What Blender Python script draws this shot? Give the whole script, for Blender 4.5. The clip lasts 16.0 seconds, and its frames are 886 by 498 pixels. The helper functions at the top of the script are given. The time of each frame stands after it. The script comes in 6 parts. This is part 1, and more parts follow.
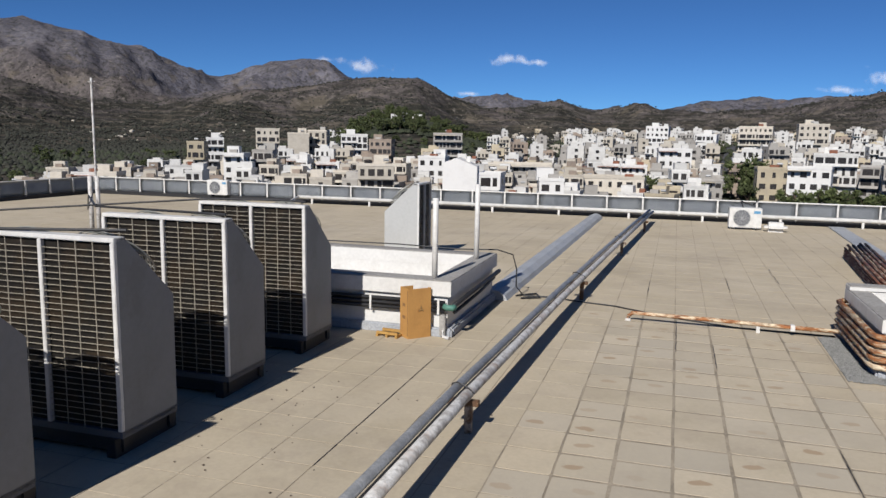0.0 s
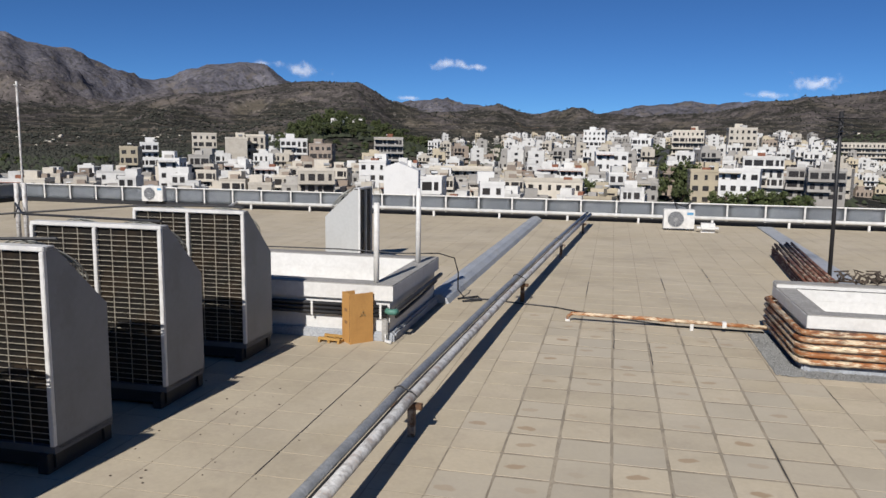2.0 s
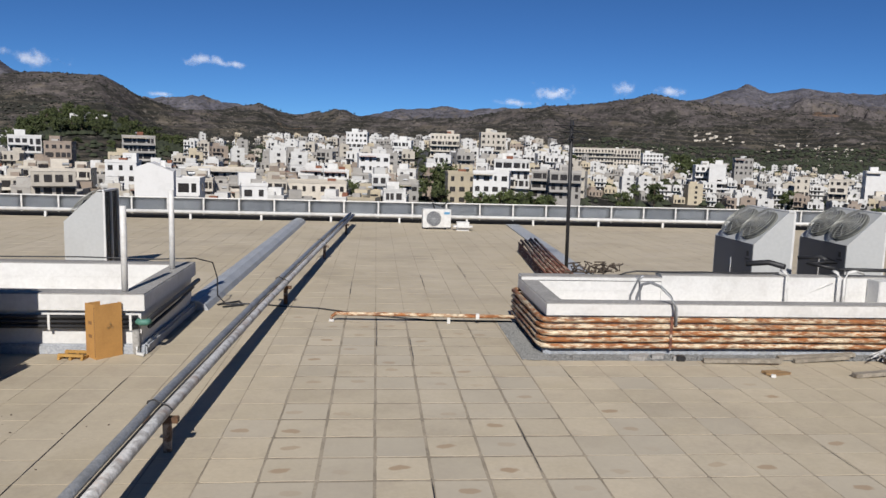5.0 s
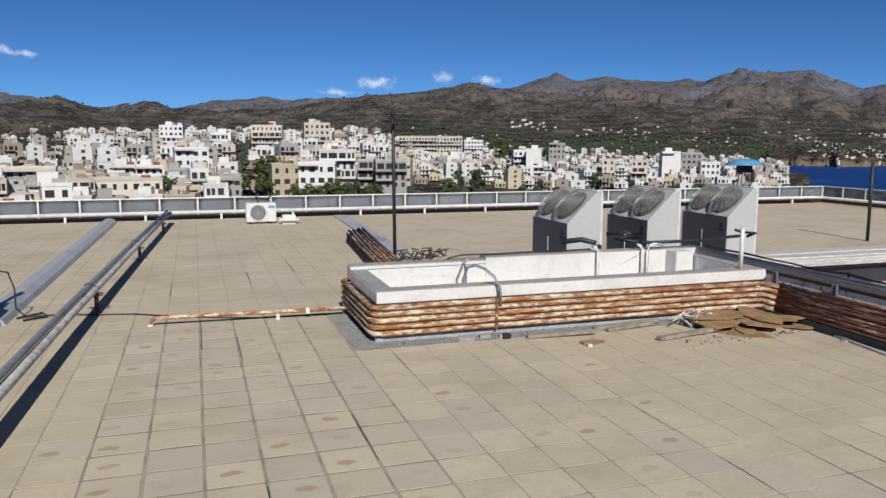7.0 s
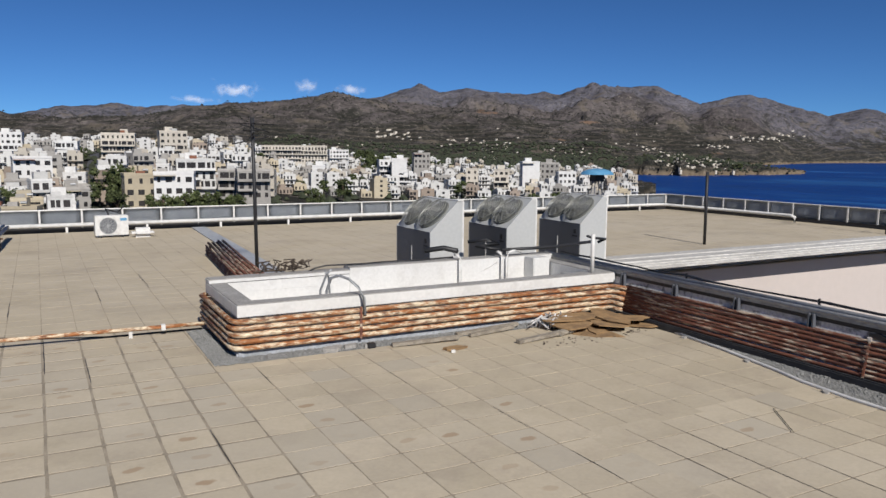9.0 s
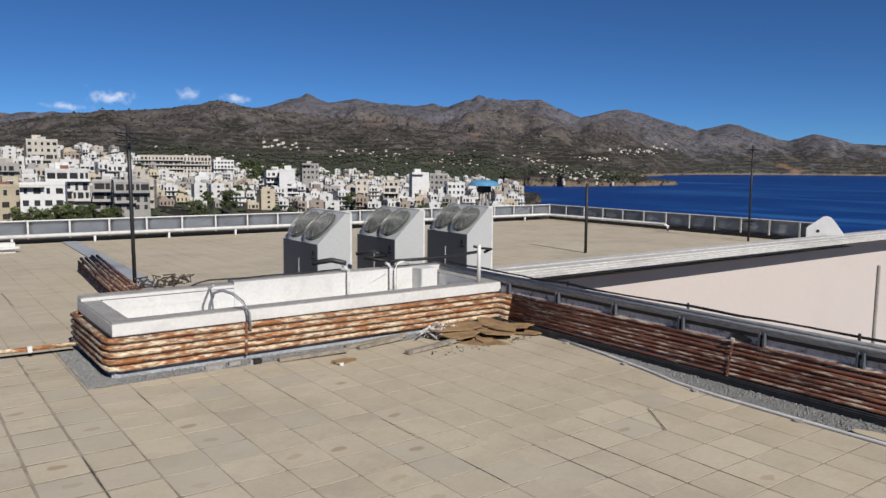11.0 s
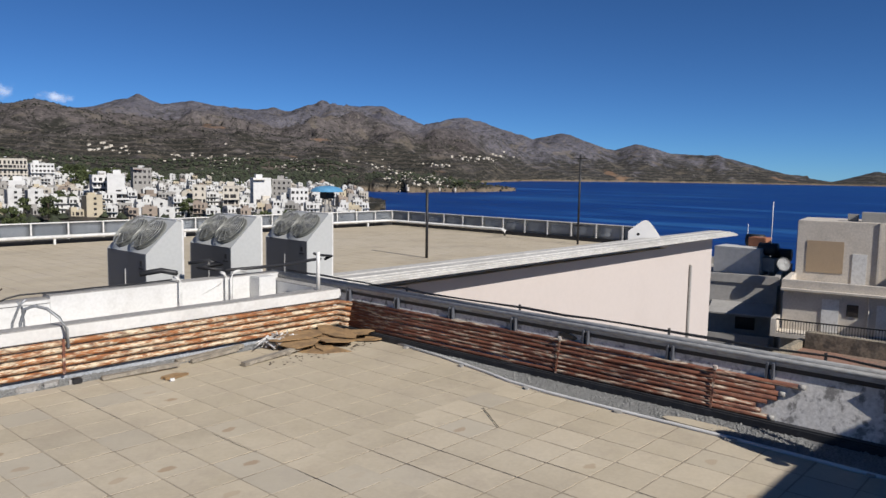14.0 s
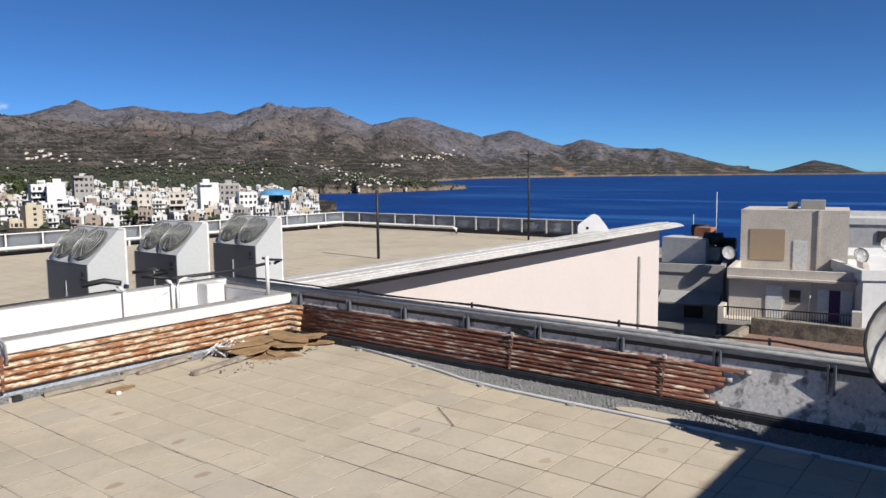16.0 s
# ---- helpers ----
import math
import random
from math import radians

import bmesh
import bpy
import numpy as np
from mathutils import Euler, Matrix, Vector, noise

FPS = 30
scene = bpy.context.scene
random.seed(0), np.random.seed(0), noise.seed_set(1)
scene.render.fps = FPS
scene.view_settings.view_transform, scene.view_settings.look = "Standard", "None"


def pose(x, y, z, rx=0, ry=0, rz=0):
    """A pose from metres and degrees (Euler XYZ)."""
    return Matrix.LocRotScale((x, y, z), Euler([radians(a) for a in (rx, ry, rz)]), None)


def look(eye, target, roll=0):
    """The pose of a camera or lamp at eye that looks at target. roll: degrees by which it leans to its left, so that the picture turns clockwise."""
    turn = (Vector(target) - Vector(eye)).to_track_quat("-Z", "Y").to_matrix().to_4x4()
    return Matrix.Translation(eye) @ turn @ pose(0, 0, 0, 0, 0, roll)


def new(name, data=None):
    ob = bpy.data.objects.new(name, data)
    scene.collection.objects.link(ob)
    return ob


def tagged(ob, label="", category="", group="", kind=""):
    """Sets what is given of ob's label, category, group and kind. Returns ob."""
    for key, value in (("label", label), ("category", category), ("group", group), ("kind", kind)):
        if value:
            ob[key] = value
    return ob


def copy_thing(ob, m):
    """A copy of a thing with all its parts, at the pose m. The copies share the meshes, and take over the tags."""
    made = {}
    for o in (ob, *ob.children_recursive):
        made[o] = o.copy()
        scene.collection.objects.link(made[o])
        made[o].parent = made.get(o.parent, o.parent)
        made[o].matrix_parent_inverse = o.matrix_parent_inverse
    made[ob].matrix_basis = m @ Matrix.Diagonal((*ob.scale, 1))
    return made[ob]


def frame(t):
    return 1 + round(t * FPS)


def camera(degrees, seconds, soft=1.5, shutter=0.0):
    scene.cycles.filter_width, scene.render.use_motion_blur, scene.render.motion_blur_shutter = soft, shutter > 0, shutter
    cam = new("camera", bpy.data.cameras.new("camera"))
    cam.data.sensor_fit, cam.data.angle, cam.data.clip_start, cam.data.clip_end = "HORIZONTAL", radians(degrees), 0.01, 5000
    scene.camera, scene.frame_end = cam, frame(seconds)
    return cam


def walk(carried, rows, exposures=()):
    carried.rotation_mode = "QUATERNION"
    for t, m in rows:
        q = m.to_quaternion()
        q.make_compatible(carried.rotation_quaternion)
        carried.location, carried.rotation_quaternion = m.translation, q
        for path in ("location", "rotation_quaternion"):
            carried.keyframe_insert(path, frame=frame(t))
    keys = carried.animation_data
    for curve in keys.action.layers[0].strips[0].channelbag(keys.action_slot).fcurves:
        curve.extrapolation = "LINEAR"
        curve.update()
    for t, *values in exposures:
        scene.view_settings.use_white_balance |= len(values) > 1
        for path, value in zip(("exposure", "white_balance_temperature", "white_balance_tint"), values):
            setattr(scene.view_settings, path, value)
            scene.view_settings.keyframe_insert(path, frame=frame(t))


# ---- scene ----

# ------------------------------------------------------------------ camera
cam = camera(60.89, 16.0)
# seconds, x, y, z, yaw, pitch, roll
PATH = [
(0.0, 0.000, -0.000, 2.250, 17.00, -8.39, 0.98),
    (0.5, 0.004, -0.005, 2.250, 17.01, -8.30, 0.83),
    (1.0, 0.007, -0.010, 2.251, 16.32, -8.35, 0.50),
    (1.5, 0.011, -0.017, 2.252, 14.90, -8.29, 0.43),
    (2.0, 0.018, -0.025, 2.253, 12.58, -8.01, 0.82),
    (2.5, 0.028, -0.041, 2.255, 9.63, -7.83, 1.45),
    (3.0, 0.043, -0.065, 2.257, 7.16, -7.74, 1.35),
    (3.5, 0.047, -0.073, 2.258, 5.01, -7.73, 1.10),
    (4.0, 0.054, -0.089, 2.261, 1.55, -7.70, 1.11),
    (6.5, 0.109, -0.033, 2.249, -14.75, -7.68, 1.04),
    (7.0, 0.120, -0.046, 2.255, -18.17, -8.11, 0.21),
    (7.5, 0.130, -0.063, 2.259, -21.09, -8.06, 0.04),
    (8.0, 0.135, -0.094, 2.264, -23.57, -7.86, 0.11),
    (8.5, 0.136, -0.110, 2.265, -26.19, -7.61, 0.52),
    (9.0, 0.147, -0.115, 2.264, -28.30, -7.33, 0.43),
    (11.5, 0.163, -0.189, 2.283, -38.53, -6.34, 0.76),
    (12.0, 0.151, -0.218, 2.288, -40.30, -6.32, 0.85),
    (12.5, 0.154, -0.226, 2.289, -42.29, -6.20, 1.07),
    (13.0, 0.191, -0.223, 2.290, -44.41, -5.91, 1.30),
    (13.5, 0.203, -0.225, 2.291, -46.33, -5.84, 1.26),
    (14.0, 0.209, -0.240, 2.290, -48.40, -5.81, 1.02),
    (14.5, 0.222, -0.245, 2.291, -50.52, -5.79, 0.59),
    (15.0, 0.223, -0.249, 2.293, -51.34, -5.83, 0.16),
    (15.5, 0.240, -0.245, 2.287, -51.93, -5.84, -0.13),
    (16.0, 0.253, -0.246, 2.291, -51.99, -5.86, -0.52),
]
walk(cam, [(t, pose(x, y, z, 0, 0, yaw) @ pose(0, 0, 0, 90 + pitch, 0, 0) @ pose(0, 0, 0, 0, 0, roll))
           for t, x, y, z, yaw, pitch, roll in PATH],
     exposures=[(0.0, 0.15), (6.5, 0.12), (11.5, 0.09), (13.0, 0.10), (13.5, 0.09), (14.0, 0.23), (14.5, 0.40), (16.0, 0.51)])

# ------------------------------------------------------------------ light
SUN_AZ, SUN_EL = 6.5, 37.0          # degrees from -y towards -x; above the horizon
world = bpy.data.worlds.new("sky")
scene.world = world
world.use_nodes = True
wn = world.node_tree.nodes
sky = wn.new("ShaderNodeTexSky")
sky.sky_type, sky.sun_disc = "NISHITA", False
sky.sun_elevation = radians(SUN_EL)
sky.sun_rotation = radians(180 + SUN_AZ)
sky.altitude, sky.air_density, sky.dust_density, sky.ozone_density = 500, 0.5, 0.0, 3.0
clear_blue = wn.new("ShaderNodeMix")
clear_blue.data_type, clear_blue.blend_type = "RGBA", "MULTIPLY"
clear_blue.inputs[0].default_value = 1.0
clear_blue.inputs[7].default_value = (0.56, 1.0, 1.44, 1)
world.node_tree.links.new(sky.outputs[0], clear_blue.inputs[6])
world.node_tree.links.new(clear_blue.outputs[2], wn["Background"].inputs[0])
wn["Background"].inputs[1].default_value = 0.0485
sun = new("sun", bpy.data.lights.new("sun", "SUN"))
sun.data.energy, sun.data.angle, sun.data.color = 5.0, radians(0.5), (1.0, 0.96, 0.91)
toward = Vector((-math.sin(radians(SUN_AZ)) * math.cos(radians(SUN_EL)),
                 -math.cos(radians(SUN_AZ)) * math.cos(radians(SUN_EL)), math.sin(radians(SUN_EL))))
sun.matrix_world = look(toward * 50, (0, 0, 0))

# ------------------------------------------------------------------ materials
def material(name, color, rough=0.7, metal=0.0, second=None, amount=0.5, scale=3.0, fine=40.0, grain=0.25,
             bump=0.1, third=None, third_amount=0.0, third_scale=1.0, spec=0.5, stretch=(1, 1, 1), vary=0.0, edge=(0.45, 0.62), ragged=0.6):
    """Colour broken up at two scales, stains of a second and a third colour, and a fine relief."""
    albedo_cut = 0.84                       # all base colours lowered so that shade and bounce render darker
    color, second, third = (c and tuple(v * albedo_cut for v in c) for c in (color, second, third))
    m = bpy.data.materials.new(name)
    m.use_nodes = True
    nt = m.node_tree
    b = nt.nodes["Principled BSDF"]
    N, Lk = nt.nodes.new, nt.links.new
    b.inputs["Metallic"].default_value = metal
    b.inputs["Specular IOR Level"].default_value = spec
    tc = N("ShaderNodeTexCoord")
    mp = N("ShaderNodeMapping")
    mp.inputs["Scale"].default_value = stretch
    Lk(tc.outputs["Object"], mp.inputs["Vector"])
    vec = mp.outputs[0]
    if vary:
        info = N("ShaderNodeObjectInfo")
        add = N("ShaderNodeVectorMath")
        mul = N("ShaderNodeMath")
        mul.operation, mul.inputs[1].default_value = "MULTIPLY", 37.0
        Lk(info.outputs["Random"], mul.inputs[0])
        Lk(vec, add.inputs[0])
        Lk(mul.outputs[0], add.inputs[1])
        vec = add.outputs[0]

    def noise_tex(s, detail=5.0, rough_=0.6):
        n = N("ShaderNodeTexNoise")
        n.inputs["Scale"].default_value, n.inputs["Detail"].default_value, n.inputs["Roughness"].default_value = s, detail, rough_
        Lk(vec, n.inputs["Vector"])
        return n.outputs["Fac"]

    def ramp(fac, lo, hi):
        r = N("ShaderNodeMapRange")
        r.interpolation_type = "SMOOTHSTEP"
        r.inputs["From Min"].default_value, r.inputs["From Max"].default_value = lo, hi
        Lk(fac, r.inputs["Value"])
        return r.outputs[0]

    def mix(fac, a, c, mode="MIX"):
        x = N("ShaderNodeMix")
        x.data_type, x.blend_type = "RGBA", mode
        if isinstance(fac, float):
            x.inputs[0].default_value = fac
        else:
            Lk(fac, x.inputs[0])
        for k, v in ((6, a), (7, c)):
            if isinstance(v, tuple):
                x.inputs[k].default_value = (*v, 1)
            else:
                Lk(v, x.inputs[k])
        return x.outputs[2]

    def times(fac, k):
        x = N("ShaderNodeMath")
        x.operation, x.inputs[1].default_value = "MULTIPLY", k
        Lk(fac, x.inputs[0])
        return x.outputs[0]

    col = color
    if second:
        col = mix(times(ramp(noise_tex(scale, 5.0 if ragged < 0.7 else 9.0, ragged), *edge), amount), color, second)
    if third:
        col = mix(times(ramp(noise_tex(third_scale, 6.0, 0.7), 0.5, 0.64), third_amount), col, third)
    fine_fac = noise_tex(fine, 4.0)
    g = ramp(fine_fac, 0.3, 0.7)
    dark = N("ShaderNodeMapRange")
    dark.inputs["To Min"].default_value, dark.inputs["To Max"].default_value = 1 - grain, 1 + grain * 0.4
    Lk(g, dark.inputs["Value"])
    col = mix(1.0, col, dark.outputs[0], "MULTIPLY")
    if vary:
        v = N("ShaderNodeMapRange")
        v.inputs["To Min"].default_value, v.inputs["To Max"].default_value = 1 - vary, 1 + vary
        Lk(info.outputs["Random"], v.inputs["Value"])
        col = mix(1.0, col, v.outputs[0], "MULTIPLY")
    Lk(col, b.inputs["Base Color"])
    rr = N("ShaderNodeMapRange")
    rr.inputs["To Min"].default_value, rr.inputs["To Max"].default_value = max(0.02, rough - 0.12), min(1, rough + 0.12)
    Lk(fine_fac, rr.inputs["Value"])
    Lk(rr.outputs[0], b.inputs["Roughness"])
    if bump:
        bp = N("ShaderNodeBump")
        bp.inputs["Strength"].default_value, bp.inputs["Distance"].default_value = bump, 0.02
        Lk(fine_fac, bp.inputs["Height"])
        Lk(bp.outputs[0], b.inputs["Normal"])
    return m


M_TILE = material("roof_tile", (0.525, 0.447, 0.325), 0.85, second=(0.455, 0.385, 0.27), amount=0.45, scale=1.3, fine=30, grain=0.06,
                  bump=0.08, third=(0.40, 0.33, 0.25), third_amount=0.30, third_scale=2.2, vary=0.06)
M_JOINT = material("joint_mortar", (0.395, 0.335, 0.25), 0.9, second=(0.25, 0.21, 0.155), amount=0.9, scale=2.2, fine=60, edge=(0.40, 0.66))
M_WHITE = material("white_paint", (0.70, 0.69, 0.665), 0.6, second=(0.63, 0.615, 0.585), amount=0.5, scale=1.2, grain=0.07, fine=25,
                   third=(0.36, 0.33, 0.29), third_amount=0.16, third_scale=2.2)
M_SLAB = material("weathered_concrete", (0.36, 0.347, 0.325), 0.85, second=(0.28, 0.265, 0.247), amount=0.5, scale=1.6, fine=40,
                  third=(0.50, 0.48, 0.45), third_amount=0.3, third_scale=5)
M_METAL = material("painted_sheet_steel", (0.47, 0.475, 0.465), 0.5, second=(0.41, 0.41, 0.40), amount=0.4, scale=1.5, fine=20, grain=0.05, bump=0.02)
# Darker copy of the case paint, with the shade on the west units' sides in it.
M_CASE_SHADE = material("shaded_case_paint", (0.235, 0.24, 0.245), 0.55, second=(0.20, 0.205, 0.21), amount=0.5, scale=1.5, fine=20, grain=0.06, bump=0.02,
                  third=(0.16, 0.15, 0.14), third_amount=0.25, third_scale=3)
M_FRAME = material("pale_enamel_frame", (0.70, 0.69, 0.665), 0.5, second=(0.52, 0.51, 0.49), amount=0.5, scale=4, grain=0.08)
M_FANWELL = material("fan_well", (0.13, 0.135, 0.12), 0.7, second=(0.2, 0.2, 0.18), amount=0.5, scale=6)
M_GUARD = material("fan_guard_wire", (0.30, 0.30, 0.27), 0.5, grain=0.1)
M_BITUMEN = material("shaded_bitumen", (0.025, 0.026, 0.03), 0.75, second=(0.05, 0.05, 0.055), amount=0.6, scale=5)
M_METAL_D = material("dark_grey_panel", (0.105, 0.112, 0.13), 0.55, second=(0.085, 0.09, 0.10), amount=0.5, scale=2, grain=0.08)
M_COIL = material("dusty_coil_fins", (0.016, 0.014, 0.012), 0.9, second=(0.040, 0.027, 0.016), amount=0.7, scale=3.0, fine=90, grain=0.4, spec=0.2)
M_WIRE = material("pale_wire", (0.40, 0.36, 0.29), 0.6, grain=0.1)
M_GALV = material("galvanised_steel", (0.36, 0.37, 0.38), 0.5, metal=0.35, second=(0.24, 0.25, 0.26), amount=0.6, scale=5)
M_PAINTPIPE = material("flaking_white_pipe", (0.66, 0.65, 0.63), 0.6, second=(0.36, 0.34, 0.32), amount=0.9, scale=9, third=(0.28, 0.13, 0.05), third_amount=0.4, third_scale=5)
M_RUST = material("rusty_pipe", (0.72, 0.60, 0.42), 0.75, stretch=(0.35, 0.35, 1.6), second=(0.34, 0.125, 0.036), amount=1.0, scale=9, fine=45, grain=0.35, ragged=0.82,
                  third=(0.13, 0.045, 0.02), third_amount=0.85, third_scale=24, vary=0.08, edge=(0.44, 0.54))
M_RUSTDARK = material("dark_rusty_pipe", (0.21, 0.075, 0.042), 0.85, stretch=(1.0, 0.30, 1.8), second=(0.085, 0.032, 0.024), amount=0.95, scale=11, fine=45, grain=0.35,
                      third=(0.60, 0.50, 0.38), third_amount=0.9, third_scale=12, vary=0.2, ragged=0.8)
M_GREYFILM = material("grey_membrane", (0.42, 0.44, 0.47), 0.55, bump=0.35, second=(0.30, 0.32, 0.35), amount=0.6, scale=2, third=(0.5, 0.49, 0.46), third_amount=0.5, third_scale=4)
M_SCREEN = material("grey_screen_sheet", (0.36, 0.385, 0.41), 0.6, second=(0.29, 0.315, 0.345), amount=0.7, scale=0.8, grain=0.1, vary=0.08)
M_DARK = material("black_rubber", (0.018, 0.018, 0.02), 0.55, grain=0.2)
M_GRAVEL = material("grey_gravel", (0.36, 0.36, 0.345), 0.95, second=(0.18, 0.18, 0.175), amount=0.9, scale=60, fine=120, grain=0.5, bump=0.8)
M_CARD = material("cardboard", (0.50, 0.26, 0.075), 0.8, second=(0.42, 0.21, 0.06), amount=0.6, scale=4, grain=0.08)
M_PINK = material("pale_pink_render", (0.56, 0.495, 0.455), 0.8, second=(0.525, 0.46, 0.42), amount=0.5, scale=0.35, grain=0.025, fine=9, bump=0.03)
M_HOUSE = [material("house_" + n, c, 0.85, second=d, amount=0.5, scale=0.35, grain=0.10, fine=3, bump=0.0, vary=0.2,
                    third=(0.30, 0.28, 0.26), third_amount=0.2, third_scale=0.5)
           for n, c, d in (("white", (0.66, 0.65, 0.625), (0.55, 0.54, 0.52)), ("cream", (0.58, 0.53, 0.45), (0.48, 0.43, 0.36)),
                           ("grey", (0.40, 0.38, 0.35), (0.30, 0.28, 0.26)), ("ochre", (0.50, 0.43, 0.31), (0.42, 0.36, 0.26)),
                           ("bare", (0.30, 0.24, 0.19), (0.22, 0.18, 0.15)))]
M_PANE = material("dark_window", (0.042, 0.038, 0.036), 0.25, grain=0.3, vary=0.3, bump=0.0)
M_TERRA = material("terracotta", (0.36, 0.15, 0.08), 0.85, second=(0.28, 0.12, 0.07), scale=2)
M_LEAF = material("pine_leaf", (0.075, 0.095, 0.026), 0.8, second=(0.035, 0.05, 0.016), amount=0.8, scale=0.8, fine=6, grain=0.4, bump=0.0, vary=0.2)
M_SHRUB = material("dark_shrub", (0.038, 0.048, 0.022), 0.9, second=(0.022, 0.028, 0.014), amount=0.8, scale=0.08, fine=0.6, grain=0.5, bump=0.0)
M_TWIG = material("dry_twig", (0.075, 0.055, 0.04), 0.9, grain=0.4)
M_BARK = material("bark", (0.11, 0.08, 0.055), 0.9, grain=0.4)
M_SCRUB = material("scrub", (0.036, 0.037, 0.026), 0.9, second=(0.022, 0.024, 0.017), amount=0.8, scale=0.05, grain=0.4, bump=0.0)
M_BLUE = material("faded_blue_plastic", (0.10, 0.30, 0.50), 0.5, second=(0.16, 0.38, 0.58), amount=0.5, scale=3)
M_WOOD = material("weathered_plank", (0.34, 0.30, 0.24), 0.85, second=(0.19, 0.16, 0.125), amount=0.7, scale=6, stretch=(1, 8, 1))
M_MAT = material("rotten_board", (0.36, 0.225, 0.105), 0.9, second=(0.20, 0.125, 0.065), amount=0.7, scale=5, bump=0.3)
M_PVC = material("white_plastic_pipe", (0.72, 0.71, 0.68), 0.5, second=(0.55, 0.53, 0.5), amount=0.6, scale=6, grain=0.08)
M_TIMBER = material("yellow_timber", (0.50, 0.29, 0.08), 0.7, second=(0.4, 0.22, 0.06), amount=0.5, scale=5)
M_PURPLE = material("violet_cloth", (0.09, 0.03, 0.10), 0.9)
M_GREEN = material("green_tape", (0.08, 0.22, 0.17), 0.6)
M_SEA = material("blue_sea", (0.003, 0.034, 0.185), 0.4, second=(0.03, 0.14, 0.38), amount=0.85, scale=0.006, fine=0.05, grain=0.35, bump=0.2, stretch=(2.2, 0.55, 1), spec=0.12, edge=(0.52, 0.66),
                 third=(0.002, 0.02, 0.11), third_amount=0.6, third_scale=0.003)



def weathered_patches(m, pale, dull, size=0.22):
    """Broad rain-washed and dusty patches that run on over many pieces, by their place on the roof."""
    nt = m.node_tree
    N, Lk = nt.nodes.new, nt.links.new
    sock = nt.nodes["Principled BSDF"].inputs["Base Color"]
    old = sock.links[0].from_socket
    geo = N("ShaderNodeNewGeometry")
    for s, detail, lo, hi, tint in ((size, 5.0, 0.42, 0.62, pale), (size * 2.3, 6.0, 0.50, 0.66, dull)):
        n, f, x = N("ShaderNodeTexNoise"), N("ShaderNodeMapRange"), N("ShaderNodeMix")
        n.inputs["Scale"].default_value, n.inputs["Detail"].default_value, n.inputs["Roughness"].default_value = s, detail, 0.62
        Lk(geo.outputs["Position"], n.inputs["Vector"])
        f.inputs["From Min"].default_value, f.inputs["From Max"].default_value = lo, hi
        Lk(n.outputs["Fac"], f.inputs["Value"])
        x.data_type, x.blend_type = "RGBA", "MULTIPLY"
        Lk(f.outputs[0], x.inputs[0])
        Lk(old, x.inputs[6])
        x.inputs[7].default_value = (*tint, 1)
        old = x.outputs[2]
    Lk(old, sock)


weathered_patches(M_TILE, (1.05, 1.065, 1.10), (0.87, 0.87, 0.88))


SEA_LEVEL = -24.0


